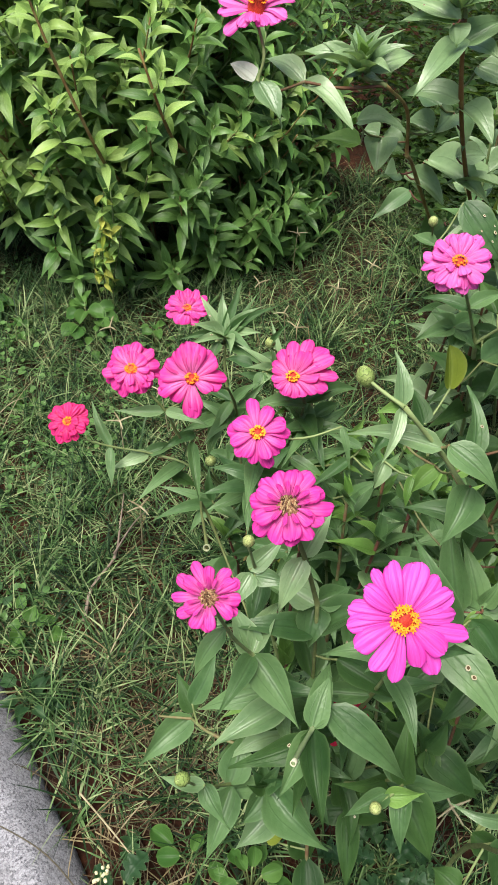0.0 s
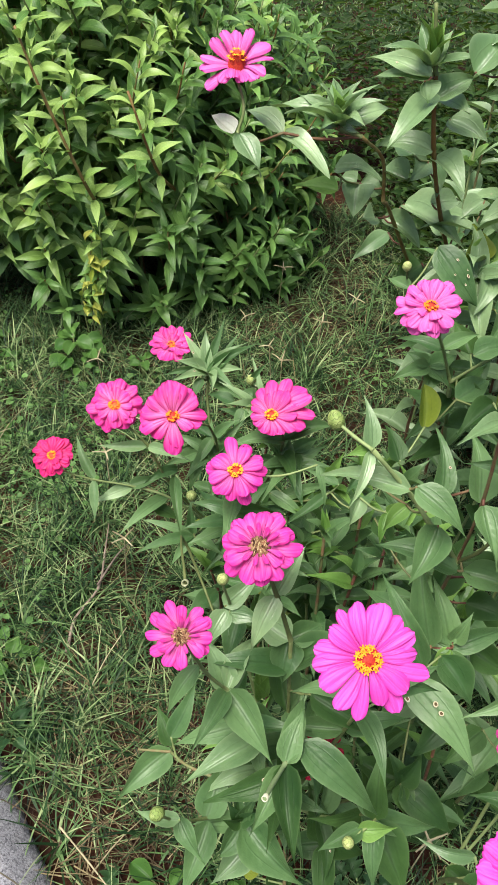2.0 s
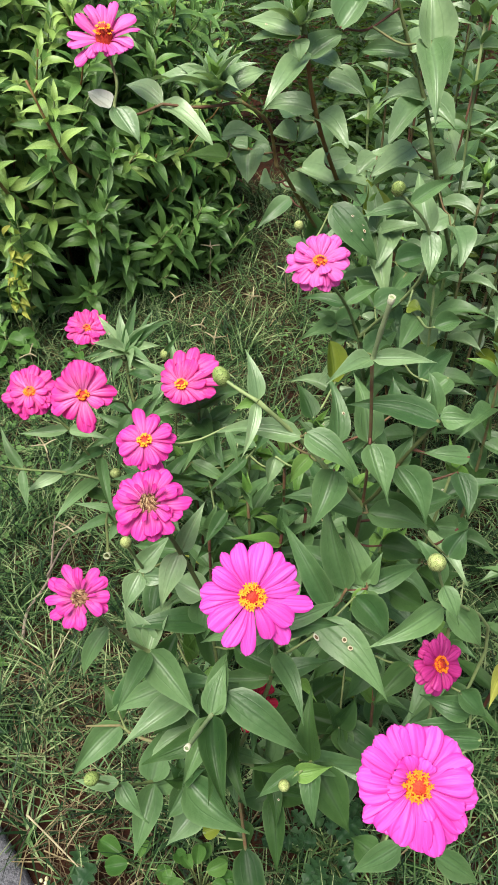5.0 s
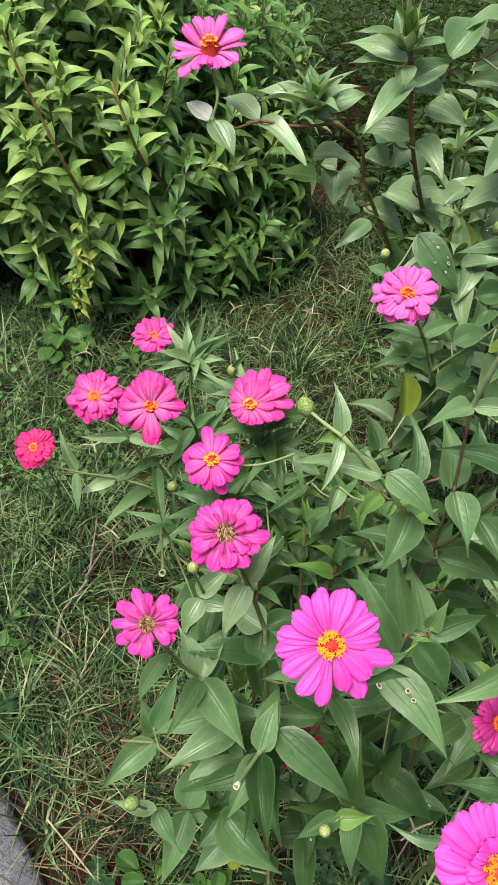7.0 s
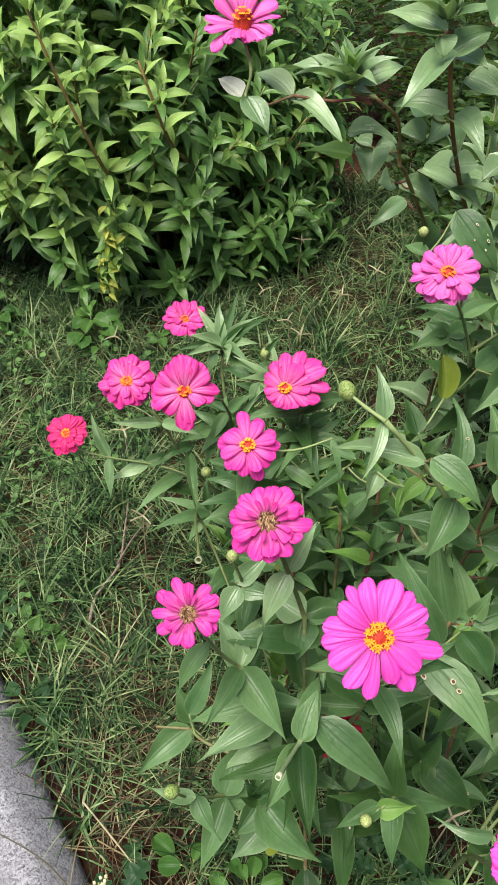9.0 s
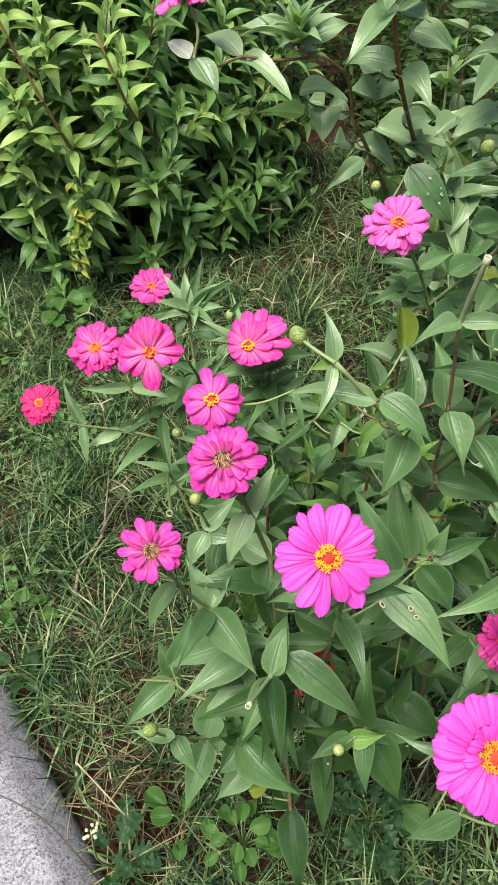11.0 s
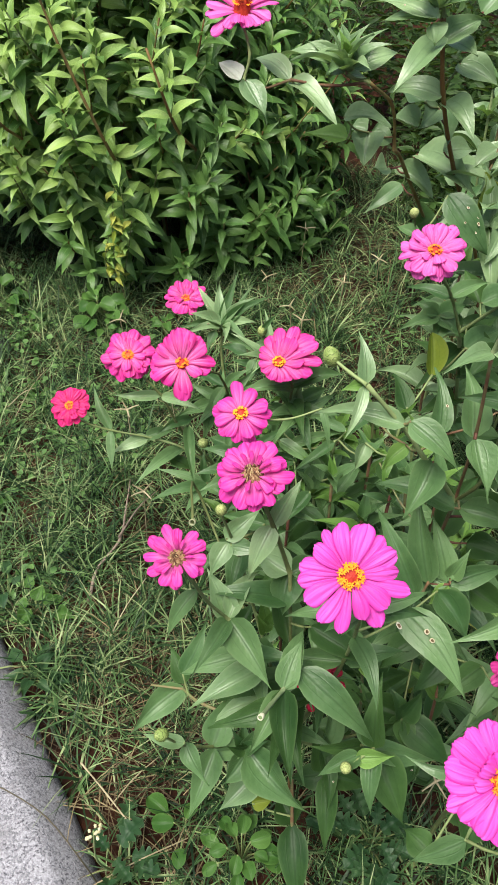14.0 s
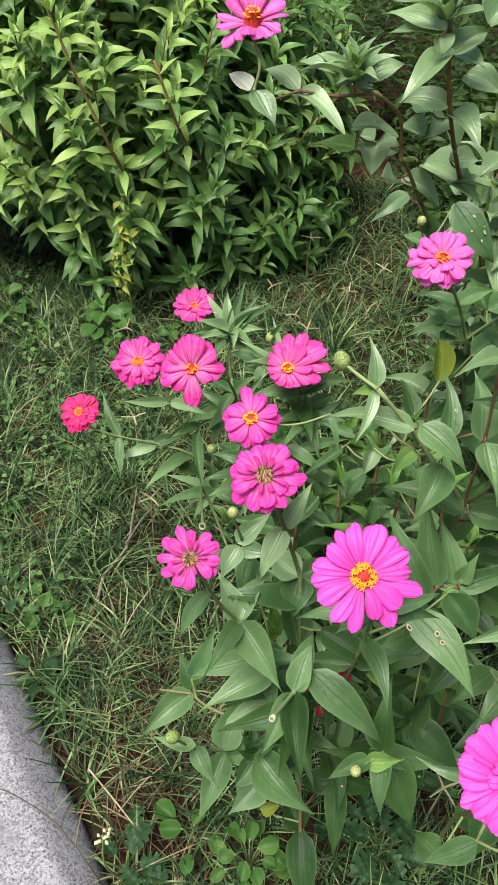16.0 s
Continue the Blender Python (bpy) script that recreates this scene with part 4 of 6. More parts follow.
zinnia_back = rooted("zinnia", (0.02, 0.72, 0.0), "bushy zinnia with several hot-pink flowers, narrow green leaves", "zinnia", "zinnias")
stem(zinnia_back, [(0.020, 0.720, -0.010), (0.030, 0.700, 0.200)], 0.0039, 0.0033, stem_brown)
stem(zinnia_back, [(0.030, 0.700, 0.200), (-0.009, 0.748, 0.445), (-0.014, 0.779, 0.500), (-0.053, 0.793, 0.516), (-0.068, 0.819, 0.512)], 0.0022, 0.0012, stem_green)
stem(zinnia_back, [(0.030, 0.700, 0.200), (-0.048, 0.637, 0.403), (-0.079, 0.627, 0.505), (-0.106, 0.632, 0.539), (-0.118, 0.645, 0.550)], 0.0022, 0.0012, stem_green)
stem(zinnia_back, [(0.030, 0.700, 0.200), (0.012, 0.607, 0.545), (-0.014, 0.563, 0.603), (-0.032, 0.565, 0.613)], 0.0017, 0.0011, stem_green)
stem(zinnia_back, [(0.030, 0.700, 0.200), (0.095, 0.600, 0.532), (0.080, 0.583, 0.604)], 0.0022, 0.0013, stem_green)
dress(zinnia_back, [(0.030, 0.700, 0.200), (0.095, 0.600, 0.532), (0.087, 0.591, 0.568)], 0.050, 0.070, 71, 0.08)
stem(zinnia_back, [(0.030, 0.700, 0.200), (0.041, 0.518, 0.503), (0.044, 0.471, 0.630)], 0.0022, 0.0013, stem_green)
dress(zinnia_back, [(0.030, 0.700, 0.200), (0.041, 0.518, 0.503), (0.042, 0.495, 0.564)], 0.050, 0.070, 72, 0.06)
stem(zinnia_back, [(0.030, 0.700, 0.200), (-0.049, 0.651, 0.362), (-0.107, 0.656, 0.385), (-0.163, 0.640, 0.416), (-0.199, 0.627, 0.448), (-0.213, 0.641, 0.459)], 0.0019, 0.0011, stem_green)
leaf(zinnia_back, (-0.017, 0.780, 0.501), (0.010, 0.843, 0.562), 0.014, zinnia_leaf)
leaf(zinnia_back, (-0.012, 0.782, 0.502), (0.066, 0.814, 0.539), 0.016, zinnia_leaf)
leaf(zinnia_back, (-0.016, 0.782, 0.503), (-0.078, 0.772, 0.503), 0.013, zinnia_leaf)
leaf(zinnia_back, (-0.007, 0.777, 0.498), (0.048, 0.724, 0.498), 0.021, zinnia_leaf)
leaf(zinnia_back, (-0.018, 0.759, 0.510), (-0.030, 0.736, 0.485), 0.015, zinnia_leaf)
leaf(zinnia_back, (0.007, 0.800, 0.490), (0.030, 0.819, 0.551), 0.013, zinnia_leaf)
leaf(zinnia_back, (-0.009, 0.793, 0.485), (-0.038, 0.812, 0.534), 0.013, zinnia_leaf)
leaf(zinnia_back, (-0.079, 0.626, 0.504), (-0.145, 0.625, 0.504), 0.015, zinnia_pale)
leaf(zinnia_back, (-0.078, 0.626, 0.504), (-0.020, 0.605, 0.504), 0.015, zinnia_pale)
leaf(zinnia_back, (-0.163, 0.641, 0.417), (-0.194, 0.693, 0.453), 0.015, zinnia_pale)
leaf(zinnia_back, (-0.163, 0.640, 0.416), (-0.161, 0.596, 0.367), 0.014, zinnia_pale)
leaf(zinnia_back, (-0.114, 0.657, 0.386), (-0.174, 0.629, 0.374), 0.019, zinnia_pale)
leaf(zinnia_back, (-0.119, 0.656, 0.386), (-0.073, 0.678, 0.386), 0.018, zinnia_leaf)
leaf(zinnia_back, (-0.064, 0.657, 0.368), (-0.129, 0.585, 0.356), 0.020, zinnia_leaf)
leaf(zinnia_back, (-0.044, 0.642, 0.447), (-0.088, 0.609, 0.447), 0.016, zinnia_leaf)
leaf(zinnia_back, (-0.048, 0.633, 0.440), (-0.030, 0.547, 0.403), 0.016, zinnia_leaf)
leaf(zinnia_back, (-0.017, 0.574, 0.384), (-0.100, 0.539, 0.384), 0.016, zinnia_leaf)
leaf(zinnia_back, (-0.017, 0.576, 0.385), (-0.096, 0.589, 0.398), 0.013, zinnia_leaf)
leaf(zinnia_back, (-0.017, 0.573, 0.383), (-0.048, 0.538, 0.358), 0.015, zinnia_leaf)
leaf(zinnia_back, (-0.012, 0.555, 0.407), (0.027, 0.536, 0.395), 0.017, zinnia_leaf)
leaf(zinnia_back, (-0.017, 0.576, 0.385), (-0.023, 0.611, 0.422), 0.013, zinnia_leaf)
leaf(zinnia_back, (0.006, 0.629, 0.525), (-0.044, 0.666, 0.525), 0.014, zinnia_leaf)
leaf(zinnia_back, (0.009, 0.629, 0.525), (0.042, 0.640, 0.549), 0.014, zinnia_leaf)
leaf(zinnia_back, (0.006, 0.627, 0.524), (-0.020, 0.588, 0.500), 0.016, zinnia_leaf)
leaf(zinnia_back, (0.011, 0.642, 0.510), (-0.042, 0.615, 0.510), 0.014, zinnia_shaded)
leaf(zinnia_back, (-0.017, 0.660, 0.461), (-0.063, 0.632, 0.461), 0.019, zinnia_leaf)
leaf(zinnia_back, (-0.016, 0.681, 0.440), (-0.028, 0.622, 0.415), 0.021, zinnia_shaded)
leaf(zinnia_back, (0.090, 0.596, 0.569), (0.032, 0.580, 0.569), 0.013, zinnia_leaf)
leaf(zinnia_back, (0.092, 0.596, 0.569), (0.145, 0.618, 0.569), 0.013, zinnia_leaf)
leaf(zinnia_back, (0.110, 0.600, 0.531), (0.071, 0.615, 0.531), 0.021, zinnia_leaf)
leaf(zinnia_back, (0.110, 0.600, 0.531), (0.143, 0.629, 0.531), 0.019, zinnia_leaf)
leaf(zinnia_back, (0.111, 0.599, 0.530), (0.120, 0.571, 0.518), 0.021, zinnia_leaf)
leaf(zinnia_back, (0.110, 0.600, 0.531), (0.088, 0.575, 0.519), 0.019, zinnia_leaf)
leaf(zinnia_back, (0.052, 0.700, 0.558), (0.077, 0.703, 0.595), 0.008, zinnia_leaf)
leaf(zinnia_back, (0.038, 0.722, 0.512), (0.076, 0.737, 0.512), 0.013, zinnia_leaf)
leaf(zinnia_back, (0.030, 0.716, 0.507), (-0.010, 0.730, 0.507), 0.017, zinnia_leaf)
leaf(zinnia_back, (0.044, 0.688, 0.521), (0.030, 0.659, 0.496), 0.017, zinnia_leaf)
leaf(zinnia_back, (0.055, 0.677, 0.510), (0.007, 0.698, 0.510), 0.014, zinnia_leaf)
leaf(zinnia_back, (0.067, 0.593, 0.528), (0.111, 0.580, 0.503), 0.018, zinnia_leaf)
leaf(zinnia_back, (0.130, 0.489, 0.631), (0.141, 0.458, 0.594), 0.008, zinnia_leaf)
leaf(zinnia_back, (0.082, 0.561, 0.498), (0.135, 0.537, 0.474), 0.018, zinnia_leaf)
leaf(zinnia_back, (0.096, 0.557, 0.493), (0.167, 0.588, 0.493), 0.016, zinnia_leaf)
leaf(zinnia_back, (0.152, 0.545, 0.518), (0.101, 0.514, 0.493), 0.014, zinnia_leaf)
leaf(zinnia_back, (0.126, 0.587, 0.450), (0.172, 0.536, 0.425), 0.019, zinnia_shaded)
leaf(zinnia_back, (0.104, 0.541, 0.478), (0.059, 0.552, 0.478), 0.016, zinnia_leaf)
leaf(zinnia_back, (0.183, 0.545, 0.475), (0.139, 0.485, 0.451), 0.018, zinnia_leaf)
leaf(zinnia_back, (0.171, 0.531, 0.423), (0.237, 0.580, 0.423), 0.018, zinnia_shaded)
leaf(zinnia_back, (0.124, 0.484, 0.492), (0.092, 0.449, 0.468), 0.017, zinnia_leaf)
leaf(zinnia_back, (0.141, 0.546, 0.439), (0.113, 0.597, 0.464), 0.016, zinnia_leaf)
leaf(zinnia_back, (0.178, 0.522, 0.522), (0.213, 0.546, 0.522), 0.017, zinnia_leaf)
leaf(zinnia_back, (0.198, 0.509, 0.441), (0.145, 0.484, 0.429), 0.019, zinnia_shaded)
leaf(zinnia_back, (0.111, 0.504, 0.444), (0.155, 0.481, 0.432), 0.018, zinnia_leaf)
leaf(zinnia_back, (0.164, 0.542, 0.541), (0.123, 0.565, 0.541), 0.012, zinnia_leaf)
leaf(zinnia_back, (0.184, 0.499, 0.568), (0.173, 0.478, 0.543), 0.020, zinnia_pale)
leaf(zinnia_back, (0.209, 0.470, 0.580), (0.232, 0.469, 0.605), 0.011, zinnia_fresh)
leaf(zinnia_back, (0.209, 0.470, 0.580), (0.202, 0.441, 0.556), 0.011, zinnia_fresh)
leaf(zinnia_back, (-0.083, 0.643, 0.358), (-0.043, 0.637, 0.333), 0.019, zinnia_shaded)
leaf(zinnia_back, (0.019, 0.649, 0.515), (0.065, 0.635, 0.490), 0.018, zinnia_shaded)
leaf(zinnia_back, (-0.049, 0.645, 0.518), (-0.078, 0.658, 0.530), 0.012, zinnia_leaf)
stem(zinnia_back, [(0.030, 0.700, 0.200), (0.062, 0.712, 0.500), (0.054, 0.699, 0.556)], 0.0017, 0.0011, stem_green)
bud(zinnia_back, (0.053, 0.702, 0.560), (0.1, -0.1, 0.9), 0.0075)
stem(zinnia_back, [(0.030, 0.700, 0.200), (-0.010, 0.568, 0.445), (-0.013, 0.563, 0.482)], 0.0015, 0.0011, stem_green)
bud(zinnia_back, (-0.015, 0.557, 0.490), (0.1, -0.5, 0.7), 0.0075)
rosette(zinnia_back, (-0.012, 0.781, 0.503), (0.05, -0.25, 1.0), 8, 0.072, 0.017, 30, zinnia_pale, 91)
rosette(zinnia_back, (0.062, 0.712, 0.500), (0.1, -0.25, 1.0), 7, 0.066, 0.017, 26, zinnia_pale, 92)
rosette(zinnia_back, (0.010, 0.617, 0.505), (-0.1, -0.3, 1.0), 6, 0.060, 0.017, 15, zinnia_leaf, 93)
rosette(zinnia_back, (0.105, 0.590, 0.520), (0.2, -0.3, 1.0), 7, 0.066, 0.019, 12, zinnia_leaf, 94)
rosette(zinnia_back, (0.041, 0.530, 0.480), (0.0, -0.3, 1.0), 7, 0.066, 0.020, 8, zinnia_leaf, 95)
flower(zinnia_back, (-0.068, 0.814, 0.522), (0.04, -0.08, 0.99), 0.068, petal_pink, ((12, 1.0, 16), (10, 0.88, 26), (5, 0.55, 36)), seed=31, disc=0.78, fan=20.0)
flower(zinnia_back, (-0.118, 0.640, 0.560), (0.05, -0.22, 0.96), 0.077, petal_pink, ((13, 1.0, -12), (12, 0.95, 4), (8, 0.7, 16)), seed=32, disc=0.78, fan=24.0, uneven=0.16, wide=1.05)
flower(zinnia_back, (-0.032, 0.560, 0.623), (0.06, -0.25, 0.95), 0.076, petal_pink, (), seed=33, disc=0.78, wide=1.2, own=(
    (101, 1.1, 42, 1.3), (80, 1.05, 38, 1.1), (122, 1.0, 34, 1.2), (60, 1.0, 32, 1.0), (40, 0.95, 20, 1.1), (90, 0.8, 50, 1.0), (148, 0.92, 20, 1.2), (168, 0.95, 10, 1.25), (186, 0.98, 2, 1.2), (206, 1.04, -8, 1.2),
    (228, 0.85, -14, 1.0), (276, 1.15, -24, 1.05), (286, 0.95, -12, 0.8), (326, 0.75, 8, 0.8), (8, 1.02, 12, 0.9), (350, 0.9, -12, 0.9)))
flower(zinnia_back, (0.080, 0.578, 0.614), (-0.05, -0.22, 0.97), 0.075, petal_pink, (), seed=34, disc=0.78, own=(
    (114, 0.95, 25, 1.0), (88, 1.12, 30, 1.1), (64, 1.28, 28, 1.2), (41, 1.38, 22, 1.2), (20, 1.38, 14, 1.2), (357, 1.36, 6, 1.1), (339, 1.1, 0, 1.0), (322, 0.9, -8, 1.0),
    (300, 0.72, -8, 1.0), (275, 0.66, -8, 1.0), (245, 0.64, -6, 1.0), (215, 0.62, 0, 1.0), (185, 0.64, 8, 0.9), (160, 0.68, 14, 0.9), (136, 0.78, 20, 1.0),
    (96, 0.72, 40, 0.9), (70, 0.85, 38, 1.0), (45, 0.95, 32, 1.0), (15, 0.95, 24, 1.0), (350, 0.85, 16, 0.9)))
flower(zinnia_back, (0.044, 0.466, 0.640), (0.02, -0.34, 0.93), 0.076, petal_magenta, ((11, 1.0, -10), (8, 0.88, 8)), seed=35, disc=0.78, uneven=0.26, wide=0.92, fan=14.0)
flower(zinnia_back, (-0.213, 0.636, 0.467), (-0.02, -0.48, 0.87), 0.061, petal_cerise, ((13, 1.0, -4), (10, 0.84, 8), (6, 0.55, 18)), seed=36, disc=0.78, uneven=0.12)

zinnia_tall = rooted("zinnia", (0.45, 1.12, 0.0), "tall zinnia with large pale leaves and a pink flower above", "zinnia", "zinnias")
stem(zinnia_tall, [(0.450, 1.120, -0.010), (0.380, 1.060, 0.350), (0.240, 0.897, 0.687), (0.215, 0.863, 0.737)], 0.0028, 0.0023, stem_brown)
stem(zinnia_tall, [(0.215, 0.863, 0.737), (0.203, 0.844, 0.802), (0.169, 0.803, 0.846)], 0.0023, 0.0019, stem_brown)
stem(zinnia_tall, [(0.169, 0.803, 0.846), (0.123, 0.790, 0.847), (0.079, 0.784, 0.855)], 0.0018, 0.0015, stem_purple)
stem(zinnia_tall, [(0.079, 0.784, 0.855), (0.048, 0.756, 0.856), (0.030, 0.743, 0.871)], 0.0015, 0.0014, stem_purple)
stem(zinnia_tall, [(0.030, 0.743, 0.871), (0.036, 0.749, 0.895), (0.027, 0.773, 0.918)], 0.0017, 0.0015, stem_green)
stem(zinnia_tall, [(0.169, 0.803, 0.846), (0.144, 0.799, 0.855), (0.142, 0.806, 0.862)], 0.0025, 0.0022, stem_green)
stem(zinnia_tall, [(0.500, 1.140, -0.010), (0.420, 1.060, 0.400), (0.300, 0.883, 0.702), (0.256, 0.816, 0.830), (0.242, 0.815, 0.911)], 0.0030, 0.0025, stem_brown)
stem(zinnia_tall, [(0.242, 0.815, 0.911), (0.236, 0.815, 0.939), (0.229, 0.816, 0.981)], 0.0028, 0.0017, stem_green)
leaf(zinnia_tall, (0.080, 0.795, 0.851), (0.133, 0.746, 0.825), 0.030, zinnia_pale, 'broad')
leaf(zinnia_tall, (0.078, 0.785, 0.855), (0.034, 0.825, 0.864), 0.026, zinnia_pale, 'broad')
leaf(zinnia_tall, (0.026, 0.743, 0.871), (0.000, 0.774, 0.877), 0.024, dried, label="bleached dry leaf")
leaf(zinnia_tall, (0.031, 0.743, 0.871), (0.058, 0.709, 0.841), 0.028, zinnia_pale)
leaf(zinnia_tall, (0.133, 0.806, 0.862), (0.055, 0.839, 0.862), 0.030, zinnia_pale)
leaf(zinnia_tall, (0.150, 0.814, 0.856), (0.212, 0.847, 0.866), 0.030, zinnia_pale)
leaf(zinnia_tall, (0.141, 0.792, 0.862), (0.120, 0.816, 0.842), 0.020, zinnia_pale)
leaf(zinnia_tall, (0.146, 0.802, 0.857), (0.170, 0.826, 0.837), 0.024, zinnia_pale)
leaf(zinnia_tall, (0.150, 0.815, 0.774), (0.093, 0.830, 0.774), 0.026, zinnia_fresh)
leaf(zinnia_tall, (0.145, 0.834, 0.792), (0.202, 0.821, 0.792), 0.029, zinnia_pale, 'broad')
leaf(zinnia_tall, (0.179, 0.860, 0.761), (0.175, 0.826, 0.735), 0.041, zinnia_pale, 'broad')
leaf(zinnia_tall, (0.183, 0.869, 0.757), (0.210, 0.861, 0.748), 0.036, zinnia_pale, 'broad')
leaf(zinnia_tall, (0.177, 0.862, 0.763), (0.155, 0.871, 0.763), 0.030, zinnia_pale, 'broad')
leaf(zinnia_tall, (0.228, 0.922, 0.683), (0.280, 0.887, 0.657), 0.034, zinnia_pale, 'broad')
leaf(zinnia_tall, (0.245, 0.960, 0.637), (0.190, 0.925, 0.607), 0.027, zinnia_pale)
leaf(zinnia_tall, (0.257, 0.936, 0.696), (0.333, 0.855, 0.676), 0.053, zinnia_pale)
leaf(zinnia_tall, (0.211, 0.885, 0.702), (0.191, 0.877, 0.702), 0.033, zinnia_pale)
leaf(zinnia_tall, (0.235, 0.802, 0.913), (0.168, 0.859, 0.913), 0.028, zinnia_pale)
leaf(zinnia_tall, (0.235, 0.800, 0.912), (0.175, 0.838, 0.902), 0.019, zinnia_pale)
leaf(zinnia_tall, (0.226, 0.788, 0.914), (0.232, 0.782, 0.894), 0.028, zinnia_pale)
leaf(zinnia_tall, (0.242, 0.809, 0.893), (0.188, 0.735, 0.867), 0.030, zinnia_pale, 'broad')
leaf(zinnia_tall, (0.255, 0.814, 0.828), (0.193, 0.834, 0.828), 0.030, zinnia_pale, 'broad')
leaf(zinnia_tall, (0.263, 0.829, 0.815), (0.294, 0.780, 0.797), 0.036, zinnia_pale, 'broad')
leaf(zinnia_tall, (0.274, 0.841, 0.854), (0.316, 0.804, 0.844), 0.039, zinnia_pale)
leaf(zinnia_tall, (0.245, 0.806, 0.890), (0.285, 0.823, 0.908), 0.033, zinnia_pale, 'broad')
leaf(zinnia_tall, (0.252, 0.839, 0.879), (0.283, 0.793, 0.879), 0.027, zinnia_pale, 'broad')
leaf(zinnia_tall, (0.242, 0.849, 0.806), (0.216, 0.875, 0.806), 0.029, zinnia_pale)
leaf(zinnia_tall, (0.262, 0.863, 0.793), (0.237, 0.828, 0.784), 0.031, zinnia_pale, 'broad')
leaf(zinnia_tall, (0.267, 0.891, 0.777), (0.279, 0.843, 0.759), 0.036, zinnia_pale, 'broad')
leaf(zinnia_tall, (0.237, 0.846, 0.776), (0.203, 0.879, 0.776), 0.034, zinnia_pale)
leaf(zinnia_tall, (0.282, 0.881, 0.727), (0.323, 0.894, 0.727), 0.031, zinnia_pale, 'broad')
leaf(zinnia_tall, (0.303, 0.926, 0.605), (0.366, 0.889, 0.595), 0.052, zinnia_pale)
leaf(zinnia_tall, (0.304, 0.954, 0.590), (0.258, 0.924, 0.580), 0.055, zinnia_shaded)
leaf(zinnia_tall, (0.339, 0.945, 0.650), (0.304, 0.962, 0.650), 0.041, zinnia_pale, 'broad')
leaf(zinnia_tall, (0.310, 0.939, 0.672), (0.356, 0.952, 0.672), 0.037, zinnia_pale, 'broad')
rosette(zinnia_tall, (0.142, 0.803, 0.858), (-0.05, -0.15, 1.0), 7, 0.068, 0.022, 26, zinnia_pale, 81)
rosette(zinnia_tall, (0.142, 0.806, 0.862), (-0.05, -0.2, 1.0), 6, 0.050, 0.019, 58, zinnia_pale, 82)
rosette(zinnia_tall, (0.142, 0.806, 0.866), (-0.05, -0.2, 1.0), 4, 0.036, 0.014, 72, zinnia_fresh, 85)
rosette(zinnia_tall, (0.235, 0.811, 0.921), (0.0, -0.15, 1.0), 5, 0.058, 0.020, 34, zinnia_pale, 83)
rosette(zinnia_tall, (0.235, 0.815, 0.926), (0.0, -0.2, 1.0), 5, 0.052, 0.017, 66, zinnia_fresh, 84)
flower(zinnia_tall, (0.027, 0.770, 0.928), (0.06, -0.12, 1.0), 0.077, petal_orchid, (), seed=41, cone=2.6, own=(
    (95, 1.0, 46, 0.9), (66, 1.05, 50, 0.9), (124, 1.0, 40, 1.0), (80, 0.9, 36, 0.9), (45, 1.05, 32, 1.1), (26, 1.05, 24, 1.1), (8, 1.0, 14, 0.9), (150, 0.95, 24, 1.0),
    (172, 1.0, 10, 1.0), (194, 1.0, 0, 1.1), (215, 1.05, -14, 1.1), (240, 0.8, -8, 1.0), (264, 0.75, -4, 1.0), (290, 0.75, 0, 1.0), (315, 0.8, 6, 1.0), (340, 0.85, 10, 0.9)))

zinnia_mid = rooted("zinnia", (0.36, 0.78, 0.0), "zinnia with an orchid-pink flower above broad leaves", "zinnia", "zinnias")
stem(zinnia_mid, [(0.360, 0.780, -0.010), (0.360, 0.770, 0.300), (0.311, 0.694, 0.578)], 0.0033, 0.0028, stem_green)
dress(zinnia_mid, [(0.360, 0.780, -0.010), (0.360, 0.770, 0.300), (0.311, 0.694, 0.578)], 0.060, 0.090, 65, 0.15)
stem(zinnia_mid, [(0.311, 0.694, 0.578), (0.285, 0.678, 0.646), (0.252, 0.614, 0.723), (0.239, 0.606, 0.744)], 0.0022, 0.0015, stem_green)
leaf(zinnia_mid, (0.285, 0.677, 0.645), (0.233, 0.698, 0.645), 0.018, zinnia_leaf)
leaf(zinnia_mid, (0.285, 0.677, 0.645), (0.334, 0.699, 0.655), 0.021, zinnia_leaf)
leaf(zinnia_mid, (0.279, 0.692, 0.604), (0.227, 0.675, 0.594), 0.022, zinnia_leaf)
leaf(zinnia_mid, (0.279, 0.692, 0.604), (0.319, 0.721, 0.604), 0.025, zinnia_leaf)
leaf(zinnia_mid, (0.279, 0.692, 0.604), (0.308, 0.676, 0.584), 0.025, zinnia_leaf)
leaf(zinnia_mid, (0.277, 0.693, 0.605), (0.250, 0.708, 0.615), 0.019, zinnia_leaf)
leaf(zinnia_mid, (0.288, 0.697, 0.595), (0.271, 0.665, 0.575), 0.025, zinnia_leaf)
leaf(zinnia_mid, (0.267, 0.607, 0.579), (0.264, 0.640, 0.619), 0.027, zinnia_yellow, kind='round', fold=1.2)
leaf(zinnia_mid, (0.235, 0.562, 0.564), (0.220, 0.605, 0.584), 0.026, zinnia_shaded)
leaf(zinnia_mid, (0.312, 0.655, 0.583), (0.364, 0.699, 0.583), 0.033, zinnia_leaf)
leaf(zinnia_mid, (0.317, 0.656, 0.653), (0.369, 0.678, 0.653), 0.031, zinnia_leaf)
leaf(zinnia_mid, (0.328, 0.697, 0.622), (0.310, 0.743, 0.642), 0.027, zinnia_shaded)
leaf(zinnia_mid, (0.357, 0.606, 0.674), (0.329, 0.571, 0.654), 0.029, zinnia_leaf)
